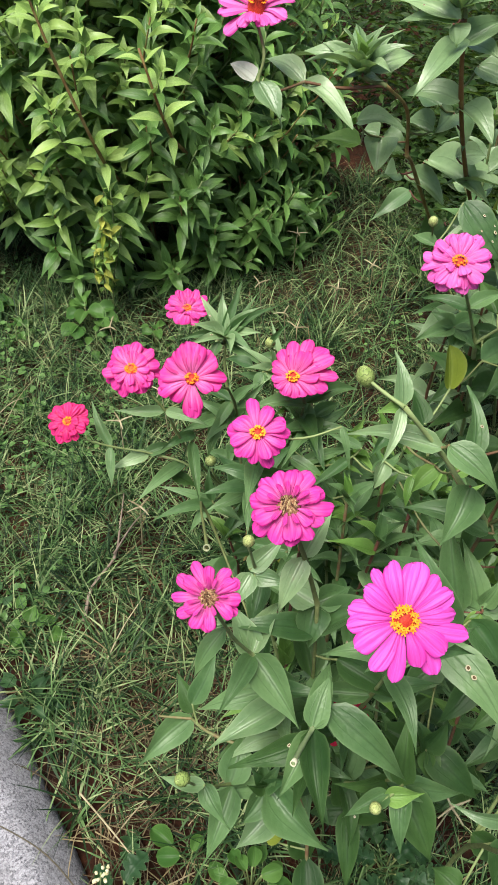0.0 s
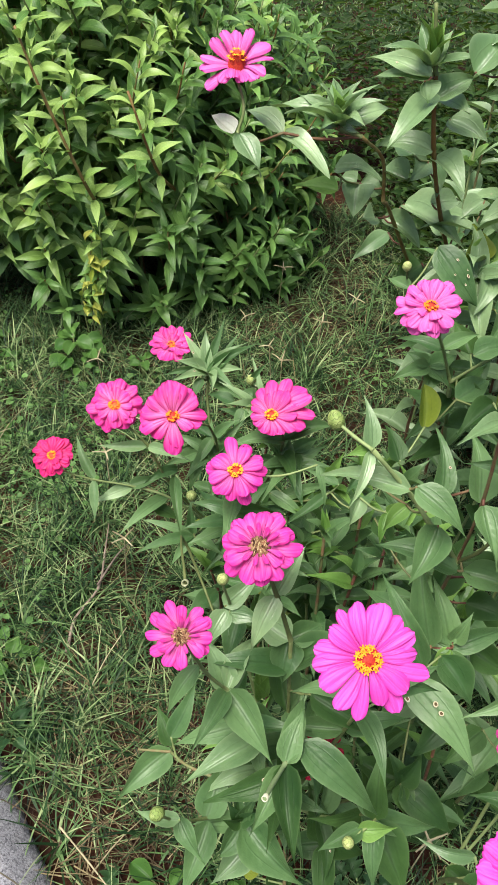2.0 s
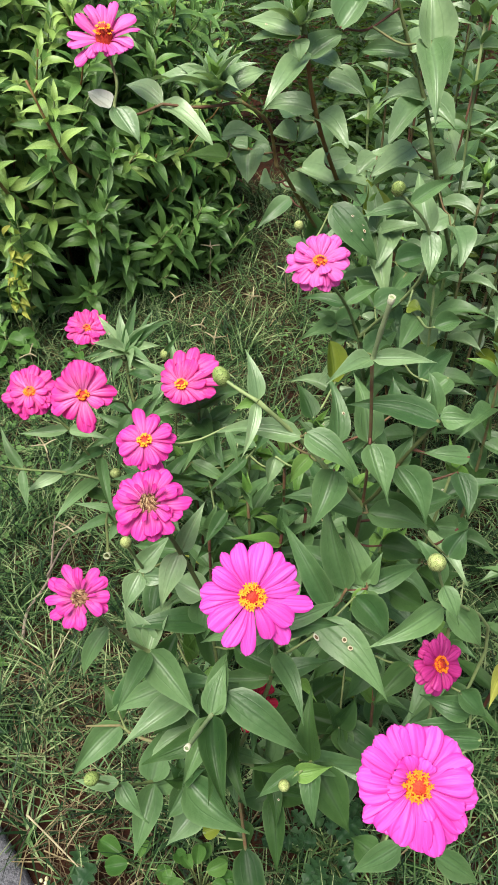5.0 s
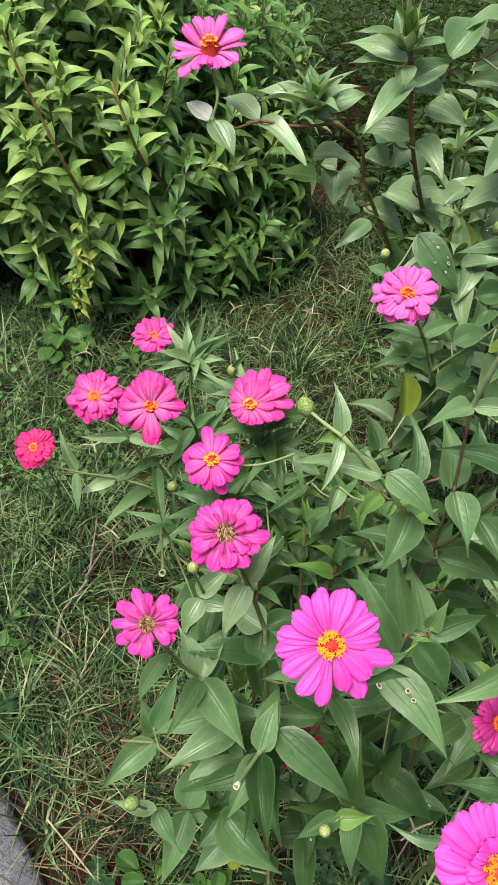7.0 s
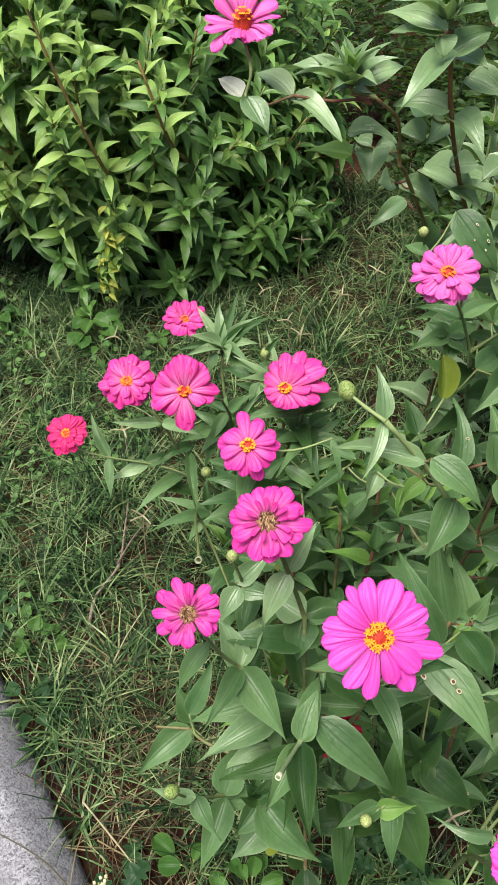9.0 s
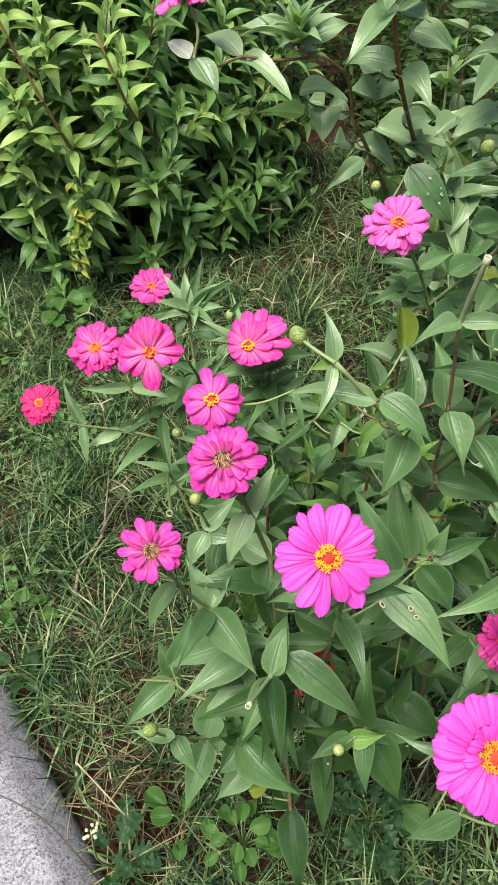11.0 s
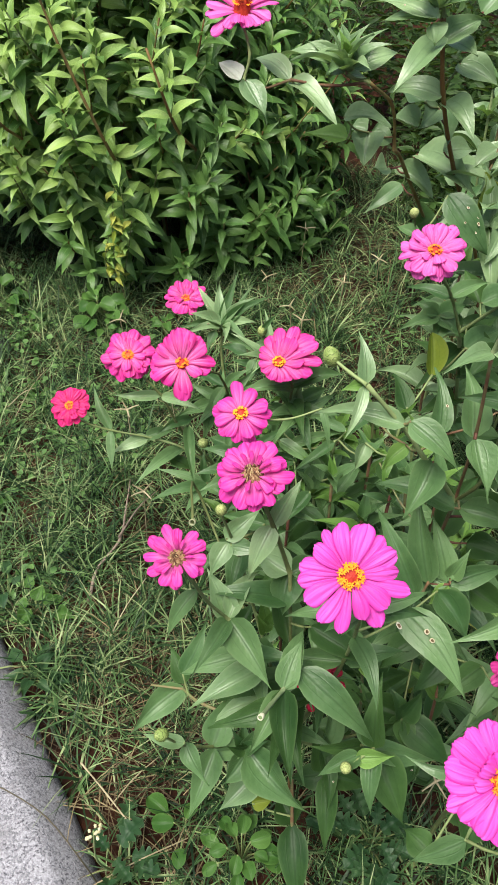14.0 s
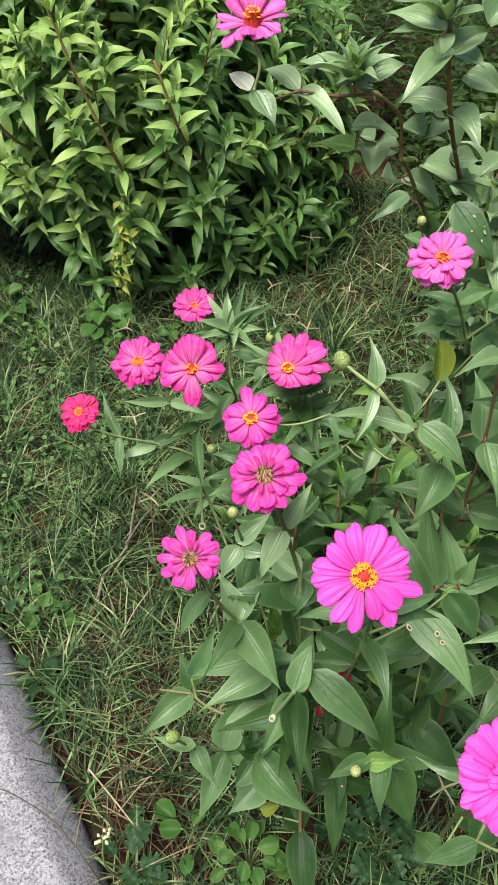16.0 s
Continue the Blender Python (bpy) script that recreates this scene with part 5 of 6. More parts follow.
leaf(zinnia_mid, (0.343, 0.616, 0.615), (0.299, 0.579, 0.595), 0.031, zinnia_shaded)
leaf(zinnia_mid, (0.345, 0.615, 0.683), (0.362, 0.604, 0.683), 0.020, zinnia_yellow)
leaf(zinnia_mid, (0.356, 0.554, 0.625), (0.406, 0.602, 0.625), 0.029, zinnia_leaf)
leaf(zinnia_mid, (0.373, 0.517, 0.659), (0.342, 0.495, 0.639), 0.028, zinnia_leaf)
leaf(zinnia_mid, (0.361, 0.557, 0.697), (0.395, 0.566, 0.697), 0.023, zinnia_leaf)
leaf(zinnia_mid, (0.355, 0.786, 0.638), (0.331, 0.829, 0.638), 0.029, zinnia_leaf)
leaf(zinnia_mid, (0.365, 0.764, 0.644), (0.420, 0.775, 0.644), 0.034, zinnia_leaf)
leaf(zinnia_mid, (0.374, 0.736, 0.645), (0.348, 0.702, 0.635), 0.030, zinnia_leaf)
eaten = leaf(zinnia_mid, (0.280, 0.790, 0.716), (0.340, 0.748, 0.662), 0.042, zinnia_leaf, "broad", arch=0.06, fold=0.15, face=(0.1, -0.6, 0.7))
for x, y, size in ((0.028, 0.007, 0.0016), (0.040, -0.008, 0.0013), (0.052, 0.005, 0.0019), (0.058, -0.005, 0.0012), (0.036, 0.011, 0.0011), (0.045, 0.010, 0.0015)):
    leaf_spot(eaten, x, y, 0.0080, size)
flower(zinnia_mid, (0.239, 0.602, 0.756), (0.0, -0.26, 0.96), 0.073, petal_orchid, ((14, 1.0, -8), (12, 0.86, 8), (5, 0.5, 14)), seed=51, disc=0.78, fan=22.0, uneven=0.14)
stem(zinnia_mid, [(0.311, 0.694, 0.578), (0.361, 0.642, 0.695), (0.350, 0.596, 0.788), (0.315, 0.577, 0.839), (0.306, 0.573, 0.849)], 0.0022, 0.0011, stem_green)
bud(zinnia_mid, (0.306, 0.575, 0.851), (0.0, -0.4, 0.8), 0.0076)
leaf(zinnia_mid, (0.350, 0.597, 0.789), (0.346, 0.557, 0.759), 0.024, zinnia_pale)
leaf(zinnia_mid, (0.350, 0.597, 0.789), (0.346, 0.655, 0.829), 0.024, zinnia_pale)
leaf(zinnia_mid, (0.322, 0.582, 0.830), (0.374, 0.612, 0.840), 0.016, zinnia_leaf)
leaf(zinnia_mid, (0.321, 0.581, 0.829), (0.271, 0.586, 0.819), 0.015, zinnia_leaf)
stem(zinnia_mid, [(0.311, 0.694, 0.578), (0.250, 0.745, 0.667), (0.227, 0.697, 0.745)], 0.0014, 0.0010, stem_green)
bud(zinnia_mid, (0.227, 0.697, 0.745), (0.0, -0.3, 0.8), 0.006)
leaf(zinnia_mid, (0.240, 0.712, 0.705), (0.211, 0.736, 0.705), 0.016, zinnia_leaf)

zinnia_right = rooted("zinnia", (0.60, 1.05, 0.0), "tall zinnia with thick stems and broad pale leaves", "zinnia", "zinnias")
stem(zinnia_right, [(0.600, 1.050, -0.010), (0.560, 1.000, 0.350), (0.417, 0.816, 0.735), (0.393, 0.839, 0.825), (0.360, 0.830, 0.899), (0.338, 0.831, 0.955)], 0.0036, 0.0019, stem_green)
leaf(zinnia_right, (0.366, 0.836, 0.877), (0.315, 0.865, 0.877), 0.027, zinnia_pale, 'broad')
leaf(zinnia_right, (0.357, 0.839, 0.907), (0.310, 0.828, 0.898), 0.029, zinnia_pale, 'broad')
leaf(zinnia_right, (0.393, 0.840, 0.826), (0.336, 0.836, 0.826), 0.033, zinnia_pale)
leaf(zinnia_right, (0.395, 0.839, 0.825), (0.341, 0.782, 0.799), 0.039, zinnia_pale, 'broad')
leaf(zinnia_right, (0.363, 0.740, 0.924), (0.356, 0.650, 0.874), 0.037, zinnia_pale)
leaf(zinnia_right, (0.366, 0.731, 0.916), (0.364, 0.773, 0.976), 0.042, zinnia_pale)
leaf(zinnia_right, (0.274, 0.775, 0.929), (0.319, 0.826, 0.959), 0.040, zinnia_pale)
leaf(zinnia_right, (0.389, 0.845, 0.762), (0.330, 0.807, 0.744), 0.035, zinnia_pale, 'broad')
leaf(zinnia_right, (0.393, 0.837, 0.823), (0.425, 0.800, 0.805), 0.034, zinnia_pale, 'broad')
leaf(zinnia_right, (0.366, 0.829, 0.884), (0.403, 0.846, 0.902), 0.032, zinnia_pale, 'broad')
leaf(zinnia_right, (0.338, 0.827, 0.951), (0.290, 0.796, 0.951), 0.030, zinnia_pale, 'broad')
leaf(zinnia_right, (0.425, 0.863, 0.710), (0.376, 0.841, 0.701), 0.037, zinnia_pale, 'broad')
leaf(zinnia_right, (0.420, 0.825, 0.730), (0.459, 0.865, 0.730), 0.036, zinnia_pale, 'broad')
leaf(zinnia_right, (0.358, 0.905, 0.722), (0.327, 0.884, 0.704), 0.032, zinnia_pale, 'broad')
leaf(zinnia_right, (0.371, 0.819, 0.669), (0.338, 0.755, 0.643), 0.031, zinnia_pale, 'broad')
leaf(zinnia_right, (0.365, 0.860, 0.680), (0.371, 0.815, 0.654), 0.038, zinnia_pale, 'broad')
leaf(zinnia_right, (0.431, 0.779, 0.700), (0.391, 0.760, 0.691), 0.035, zinnia_pale, 'broad')
leaf(zinnia_right, (0.421, 0.724, 0.717), (0.418, 0.667, 0.699), 0.034, zinnia_pale, 'broad')
stem(zinnia_right, [(0.550, 1.100, -0.010), (0.363, 0.829, 0.610), (0.351, 0.826, 0.648), (0.342, 0.864, 0.711)], 0.0028, 0.0022, stem_green)
dress(zinnia_right, [(0.550, 1.100, -0.010), (0.363, 0.829, 0.610), (0.351, 0.826, 0.648), (0.342, 0.864, 0.711)], 0.055, 0.090, 67, 0.20, (zinnia_leaf, zinnia_pale, zinnia_pale))
leaf(zinnia_right, (0.345, 0.825, 0.674), (0.337, 0.857, 0.714), 0.040, zinnia_yellow)
leaf(zinnia_right, (0.347, 0.825, 0.674), (0.373, 0.860, 0.704), 0.040, zinnia_fresh)

# ---- leaf stalks: each leaf that stands off its stem is tied to it ----


def stalks(plant):
    line = stem_lines[plant]
    for foot in sorted(leaf_feet[plant], key=lambda q: min((q - c).length for c in line)):
        near = min(line, key=lambda c: (c - foot).length + (0.6 * (c.z - foot.z) if c.z > foot.z else 0.0))
        if 0.005 < (near - foot).length < 0.16:
            mid = near.lerp(foot, 0.55) + Vector((0, 0, -0.12 * (near - foot).length))
            stem(plant, [near, mid, foot], 0.0014, 0.0010, stem_purple if plant in (zinnia_tall, zinnia_right, zinnia_side) else stem_green, "leaf_stalk")


for grown in (zinnia_front, zinnia_near, zinnia_side, zinnia_back, zinnia_tall, zinnia_mid, zinnia_right):
    stalks(grown)

# ---- shrub ----


def shrub(base, centre, radii, many, most, label, seed, size=1.0, shaded=False, arms=()):
    r = random.Random(seed)
    base, centre, radii = Vector(base), Vector(centre), Vector(radii)
    plant = rooted("leafy_shrub", base, label, "shrub", "shrubs")
    kinds = [blade_mesh("leaf", 1.0, 0.27, "lance", shrub_shaded if shaded else shrub_leaf, a, 0.25, 0.03, 0.2 * (i - 2), 9, 4, r, tail=0.06) for i, a in enumerate((0.06, 0.10, 0.14, 0.18, 0.22))]
    young = [blade_mesh("leaf", 1.0, 0.28, "lance", shrub_young, a, 0.3, 0.03, 0.2 * (i - 1), 9, 4, r, tail=0.1) for i, a in enumerate((0.05, 0.1, 0.15))]
    source = {me: (np.array([v.co for v in me.vertices]), [tuple(p.vertices) for p in me.polygons], np.array([l.uv for l in me.uv_layers[0].data])) for me in kinds}
    hub = [base + Vector((0.18 * radii.x * math.cos(i), 0.18 * radii.y * math.sin(i * 1.7), (0.3 + 0.08 * (i % 3)) * radii.z)) for i in range(7)]
    for h in hub:
        stem(plant, [base + Vector(((h.x - base.x) * 0.3, (h.y - base.y) * 0.3, -0.01)), (base + h) / 2, h], 0.009, 0.006, stem_brown, "branch")
    singles = 0
    bulks = {False: ([], [], [], [0]), True: ([], [], [], [0])}
    shoots, tries = 0, 0
    while shoots < many:
        tries += 1
        th = 2 * math.pi * ((tries * 0.5698403) % 1.0) + r.uniform(-0.08, 0.08)
        if math.sin(th) > 0.1 and r.random() < 0.67:
            continue
        ph = math.asin(-0.3 + 1.27 * ((tries * 0.7548777) % 1.0))
        q = Vector((radii.x * math.cos(th) * math.cos(ph), radii.y * math.sin(th) * math.cos(ph), radii.z * math.sin(ph)))
        depth = r.choice((1.0, 1.0, 0.9, 0.78, 0.6))
        p = centre + q * depth * r.uniform(0.93, 1.07)
        if p.z < 0.04 or (p.x < -0.48 and p.z < 0.27 and q.y < 0):
            continue
        shoots += 1
        out = Vector((q.x / radii.x ** 2, q.y / radii.y ** 2, q.z / radii.z ** 2)).normalized()
        axis = (out * 0.75 + Vector((0, 0, 0.8)) + Vector((r.uniform(-0.3, 0.3), r.uniform(-0.3, 0.3), r.uniform(-0.2, 0.2)))).normalized()
        length = r.uniform(0.09, 0.16)
        foot = p - axis * length
        h = min(hub, key=lambda c: (c - p).length)
        stem(plant, [h, (h + foot) / 2 + Vector((0, 0, 0.03)), foot, p], 0.004, 0.0016, stem_brown if r.random() < 0.4 else stem_green, "twig")
        pairs = 5
        yaw = r.uniform(0, 3.14)
        # Sunlight painted in: upper-left shoots carry the lighter young-leaf tones.
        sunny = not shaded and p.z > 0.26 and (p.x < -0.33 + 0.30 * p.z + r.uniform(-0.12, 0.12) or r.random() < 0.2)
        for k in range(pairs + 1):
            f = k / pairs
            c = foot + (p - foot) * f
            yaw += math.pi / 2 + r.uniform(-0.2, 0.2)
            big = size * (0.086 - 0.045 * f ** 2) * r.uniform(0.85, 1.15) * (1 if k < pairs else 0.75)
            el = radians(2 + 48 * f ** 1.5 + r.uniform(-14, 14))
            for s in (0, 1):
                side = axis.orthogonal().normalized()
                side = Matrix.Rotation(yaw + math.pi * s, 3, axis) @ side
                d = side * math.cos(el) + axis * math.sin(el)
                fc = axis * math.cos(el) - side * math.sin(el)
                m = frame_of(c, d, fc) @ Matrix.Diagonal((big, big * r.uniform(0.85, 1.15), big, 1))
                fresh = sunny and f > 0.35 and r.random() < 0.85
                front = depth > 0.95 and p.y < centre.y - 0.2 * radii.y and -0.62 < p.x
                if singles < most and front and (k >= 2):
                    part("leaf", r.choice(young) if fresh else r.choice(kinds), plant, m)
                    singles += 1
                    continue
                me = r.choice(kinds)
                vs, fs, uv = source[me]
                bulk_v, bulk_f, bulk_uv, count = bulks[fresh]
                o = count[0]
                mm = np.array(m)
                bulk_v.append(vs @ mm[:3, :3].T + mm[:3, 3])
                bulk_f += [tuple(i + o for i in t) for t in fs]
                bulk_uv.append(uv)
                count[0] += len(vs)
    for line in arms:
        stem(plant, line, 0.0042, 0.0022, stem_brown, "branch")
        path = smooth_line(line, 6)
        for j in range(5, len(path) - 1, 2):
            axis = (path[j] - path[j - 1]).normalized()
            for sgn in (0, 1):
                side = Matrix.Rotation(math.pi * sgn + j * 0.8, 3, axis) @ axis.orthogonal().normalized()
                d = side + axis * 0.5
                big = r.uniform(0.05, 0.08)
                part("leaf", r.choice(young), plant, frame_of(path[j], d, axis + Vector((0, -0.4, 0.6))) @ Matrix.Diagonal((big, big, big, 1)))
    for fresh, (bulk_v, bulk_f, bulk_uv, count) in bulks.items():
        if not bulk_f:
            continue
        me = bpy.data.meshes.new("foliage")
        me.from_pydata(np.concatenate(bulk_v).tolist(), [], bulk_f)
        me.materials.append(shrub_top if fresh else shrub_shaded if shaded else shrub_mass)
        me.uv_layers.new(name="UVMap").data.foreach_set("uv", np.concatenate(bulk_uv).astype(np.float32).ravel())
        me.polygons.foreach_set("use_smooth", [True] * len(me.polygons))
        tagged(part("foliage", me, plant), "young leaves, lightened for the sunny side" if fresh else "many more leaves of the shrub", kind="stuff")


shrub((-0.45, 2.0, 0.0), (-0.45, 2.0, 0.28), (0.66, 0.56, 0.72), 740, 270, "dense green shrub with pointed leaves in star-shaped shoots", 21, 1.08,
      arms=(((-0.33, 1.62, 0.28), (-0.318, 1.43, 0.437), (-0.372, 1.41, 0.627), (-0.41, 1.42, 0.76)), ((-0.16, 1.62, 0.35), (-0.17, 1.42, 0.50), (-0.21, 1.40, 0.66)), ((-0.52, 1.6, 0.35), (-0.56, 1.44, 0.50), (-0.60, 1.42, 0.66))))
shrub((0.02, 1.82, 0.0), (0.02, 1.82, 0.06), (0.22, 0.22, 0.26), 46, 40, "low green shoots at the foot of the shrub, darkened as if shaded", 22, 0.95, True)

# ---- grass, straw, small weeds ----


def tuft_field(name, count, area, length, width, lean, material, label, seed, patches=0.0, height=0.0, keep=None, clumps=0):
    """Curved blades, each a tapering strip, strewn over the plan."""
    g = np.random.default_rng(seed)
    x0, y0, x1, y1 = area
    p = np.stack([g.uniform(x0, x1, count * 2), g.uniform(y0, y1, count * 2)], 1)
    if clumps:
        p = p[:clumps][g.integers(0, clumps, count * 2)] + g.normal(0, 0.007, (count * 2, 2))
    f = np.array([noise.noise((a * 5.5, b * 5.5, seed)) + 0.5 * noise.noise((a * 17, b * 17, seed)) for a, b in p])
    ok = f > -patches + g.uniform(-0.25, 0.25, len(f)) if patches else np.ones(len(f), bool)
    ok &= ((p[:, 0] + 0.273) * 0.816 + (p[:, 1] - 0.335) * 0.578) > 0.016
    if keep:
        ok &= np.array([keep(a, b) for a, b in p])
    p = p[ok][:count]
    n = len(p)
    yaw = g.uniform(0, 2 * np.pi, n)
    ln = g.uniform(*length, n)
    wd = g.uniform(*width, n)
    up = g.uniform(*lean, n)
    bend = g.uniform(0.2, 1.3, n)
    z0 = height + g.uniform(-0.01, 0.015, n)
    d = np.stack([np.cos(yaw), np.sin(yaw)], 1)
    turn = yaw + np.pi / 2 + g.uniform(-0.5, 0.5, n)
    s = np.stack([np.cos(turn), np.sin(turn)], 1)
    rows = 5
    verts = np.zeros((n, rows * 2, 3))
    x, z = np.zeros(n), np.zeros(n)
    ang = up.copy()
    swing = g.uniform(-0.5, 0.5, n)
    for i in range(rows):
        v = i / (rows - 1)
        w = wd * (1 - v ** 1.7 * 0.93) * 0.5
        cx = p + d * x[:, None] + s * (swing * ln * v * v * 0.4)[:, None]
        for k, sg in ((0, -1), (1, 1)):
            verts[:, i * 2 + k, :2] = cx + s * (sg * w)[:, None]
            verts[:, i * 2 + k, 2] = np.maximum(z0 + z, -0.012)
        x = x + np.cos(ang) * ln / (rows - 1)
        z = z + np.sin(ang) * ln / (rows - 1)
        ang = ang - bend / (rows - 1) * 1.3
    base = (np.arange(n) * rows * 2)[:, None, None]
    quad = np.array([[2 * i, 2 * i + 1, 2 * i + 3, 2 * i + 2] for i in range(rows - 1)])[None]
    faces = (base + quad).reshape(-1, 4)
    me = bpy.data.meshes.new(name)
    me.from_pydata(verts.reshape(-1, 3).tolist(), [], faces.tolist())
    me.materials.append(material)
    me.polygons.foreach_set("use_smooth", [True] * len(me.polygons))
    tagged(new(name, me), label, "grass", kind="stuff")


lawn = (-1.2, -0.05, 1.3, 2.2)


def open_lawn(x, y):
    """Thin and dry beyond the flowers and beside the kerb, full elsewhere."""
    thinned = 0.45 if (x > -0.02 and y > 1.1) else 0.0
    thinned = max(thinned, 0.3 if y < 0.4 else 0.0)
    bare = 0.85 * math.exp(-(((x + 0.19) / 0.07) ** 2 + ((y - 0.74) / 0.12) ** 2)) + 1.1 * math.exp(-(((x + 0.24) / 0.035) ** 2 + ((y - 0.585) / 0.045) ** 2))
    worn = bare + 0.7 * math.exp(-(((x + 0.13) / 0.085) ** 2 + ((y - 0.37) / 0.17) ** 2))
    return (math.sin(x * 917.3 + y * 613.7) * 43758.5) % 1.0 > max(thinned, worn)


def dry_share(x, y):
    return (math.sin(x * 517.3 + y * 913.7) * 43758.5) % 1.0 > (0.8 if y < 0.45 else 0.6 if y < 0.85 else 0.15)


tuft_field("grass", 36000, lawn, (0.05, 0.13), (0.0012, 0.0034), (0.2, 1.3), grass_green, "short uneven green grass on reddish soil", 3, 0.16, keep=open_lawn)
tuft_field("grass_tufts", 30000, lawn, (0.05, 0.14), (0.002, 0.005), (0.2, 1.3), grass_green, "tufts of broader green grass", 13, clumps=1700, keep=open_lawn)
tuft_field("far_grass", 9000, (-1.6, 3.6, 2.2, 5.0), (0.07, 0.16), (0.003, 0.006), (0.4, 1.4), grass_green, "grass farther off", 6)
tuft_field("dry_grass", 10000, lawn, (0.04, 0.13), (0.0009, 0.0026), (0.0, 0.6), grass_straw, "straw-coloured dry grass lying among the green", 4, 0.4, 0.012, keep=dry_share)
tuft_field("hay", 560, (-0.26, 0.15, 0.02, 0.62), (0.05, 0.14), (0.0010, 0.0022), (-0.1, 0.5), grass_straw, "matted brown hay on bare soil", 14, 0.0, 0.014)


def leaf_field(name, count, spots, size, kind, material, label, category, seed, height, ratio=0.8, tilt=0.5, fine=(4, 4)):
    """Small leaves strewn in clumps, one joined mesh."""
    r = random.Random(seed)
    me = blade_mesh("leaf", 1.0, ratio, kind, material, 0.08, 0.3, 0.03, 0.0, fine[0], fine[1], r)
    vs = np.array([v.co for v in me.vertices])
    fs = [tuple(p.vertices) for p in me.polygons]
    uv = np.array([l.uv for l in me.uv_layers[0].data])
    bv, bf, bu, o = [], [], [], 0
    for i in range(count):
        x, y, rad, h = r.choice(spots)
        a, q = r.uniform(0, 6.283), math.sqrt(r.random()) * rad
        px, py = x + q * math.cos(a), y + q * math.sin(a)
        if (px + 0.273) * 0.816 + (py - 0.335) * 0.578 < 0.006:
            continue
        c = Vector((px, py, r.uniform(height[0], height[1]) * h * (1 - 0.6 * (q / rad) ** 2)))
        b = r.uniform(0, 6.283)
        d = Vector((math.cos(b), math.sin(b), r.uniform(-0.4, 0.5)))
        f = Vector((r.uniform(-tilt, tilt), r.uniform(-tilt, tilt), 1))
        s = r.uniform(*size)
        mm = np.array(frame_of(c, d, f) @ Matrix.Diagonal((s, s, s, 1)))
        bv.append(vs @ mm[:3, :3].T + mm[:3, 3])
        bf += [tuple(k + o for k in t) for t in fs]
        bu.append(uv)
        o += len(vs)
    out = bpy.data.meshes.new(name)
    out.from_pydata(np.concatenate(bv).tolist(), [], bf)
    out.materials.append(material)
    out.uv_layers.new(name="UVMap").data.foreach_set("uv", np.concatenate(bu).astype(np.float32).ravel())
    out.polygons.foreach_set("use_smooth", [True] * len(out.polygons))
    tagged(new(name, out), label, category, kind="stuff")


leaf_field("clover", 900, [(-0.42, 0.8, 0.16, 0.8), (-0.36, 0.62, 0.1, 0.7), (-0.3, 0.95, 0.12, 0.8), (-0.45, 1.05, 0.2, 0.9), (-0.7, 1.2, 0.25, 1.2), (-0.55, 1.25, 0.2, 1), (-0.5, 0.95, 0.16, 1), (-0.28, 1.1, 0.12, 0.8), (-0.62, 1.45, 0.2, 1.4), (0.5, 1.35, 0.25, 1.2)],
           (0.008, 0.017), "round", clover_leaf, "low small-leaved weeds among the grass", "weeds", 8, (0.02, 0.07))
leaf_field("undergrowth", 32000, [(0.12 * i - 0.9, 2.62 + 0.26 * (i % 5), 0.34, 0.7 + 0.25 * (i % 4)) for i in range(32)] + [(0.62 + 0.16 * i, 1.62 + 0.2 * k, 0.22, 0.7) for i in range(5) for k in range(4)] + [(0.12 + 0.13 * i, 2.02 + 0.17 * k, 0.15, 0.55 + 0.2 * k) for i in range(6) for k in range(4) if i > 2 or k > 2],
           (0.02, 0.05), "lance", hedge_leaf_shaded, "tangled undergrowth behind the flowers, shade put into its leaf colour", "undergrowth", 9, (0.02, 0.75), 0.3, 1.6, (4, 2))


# ---- zinnias without a flower in view ----


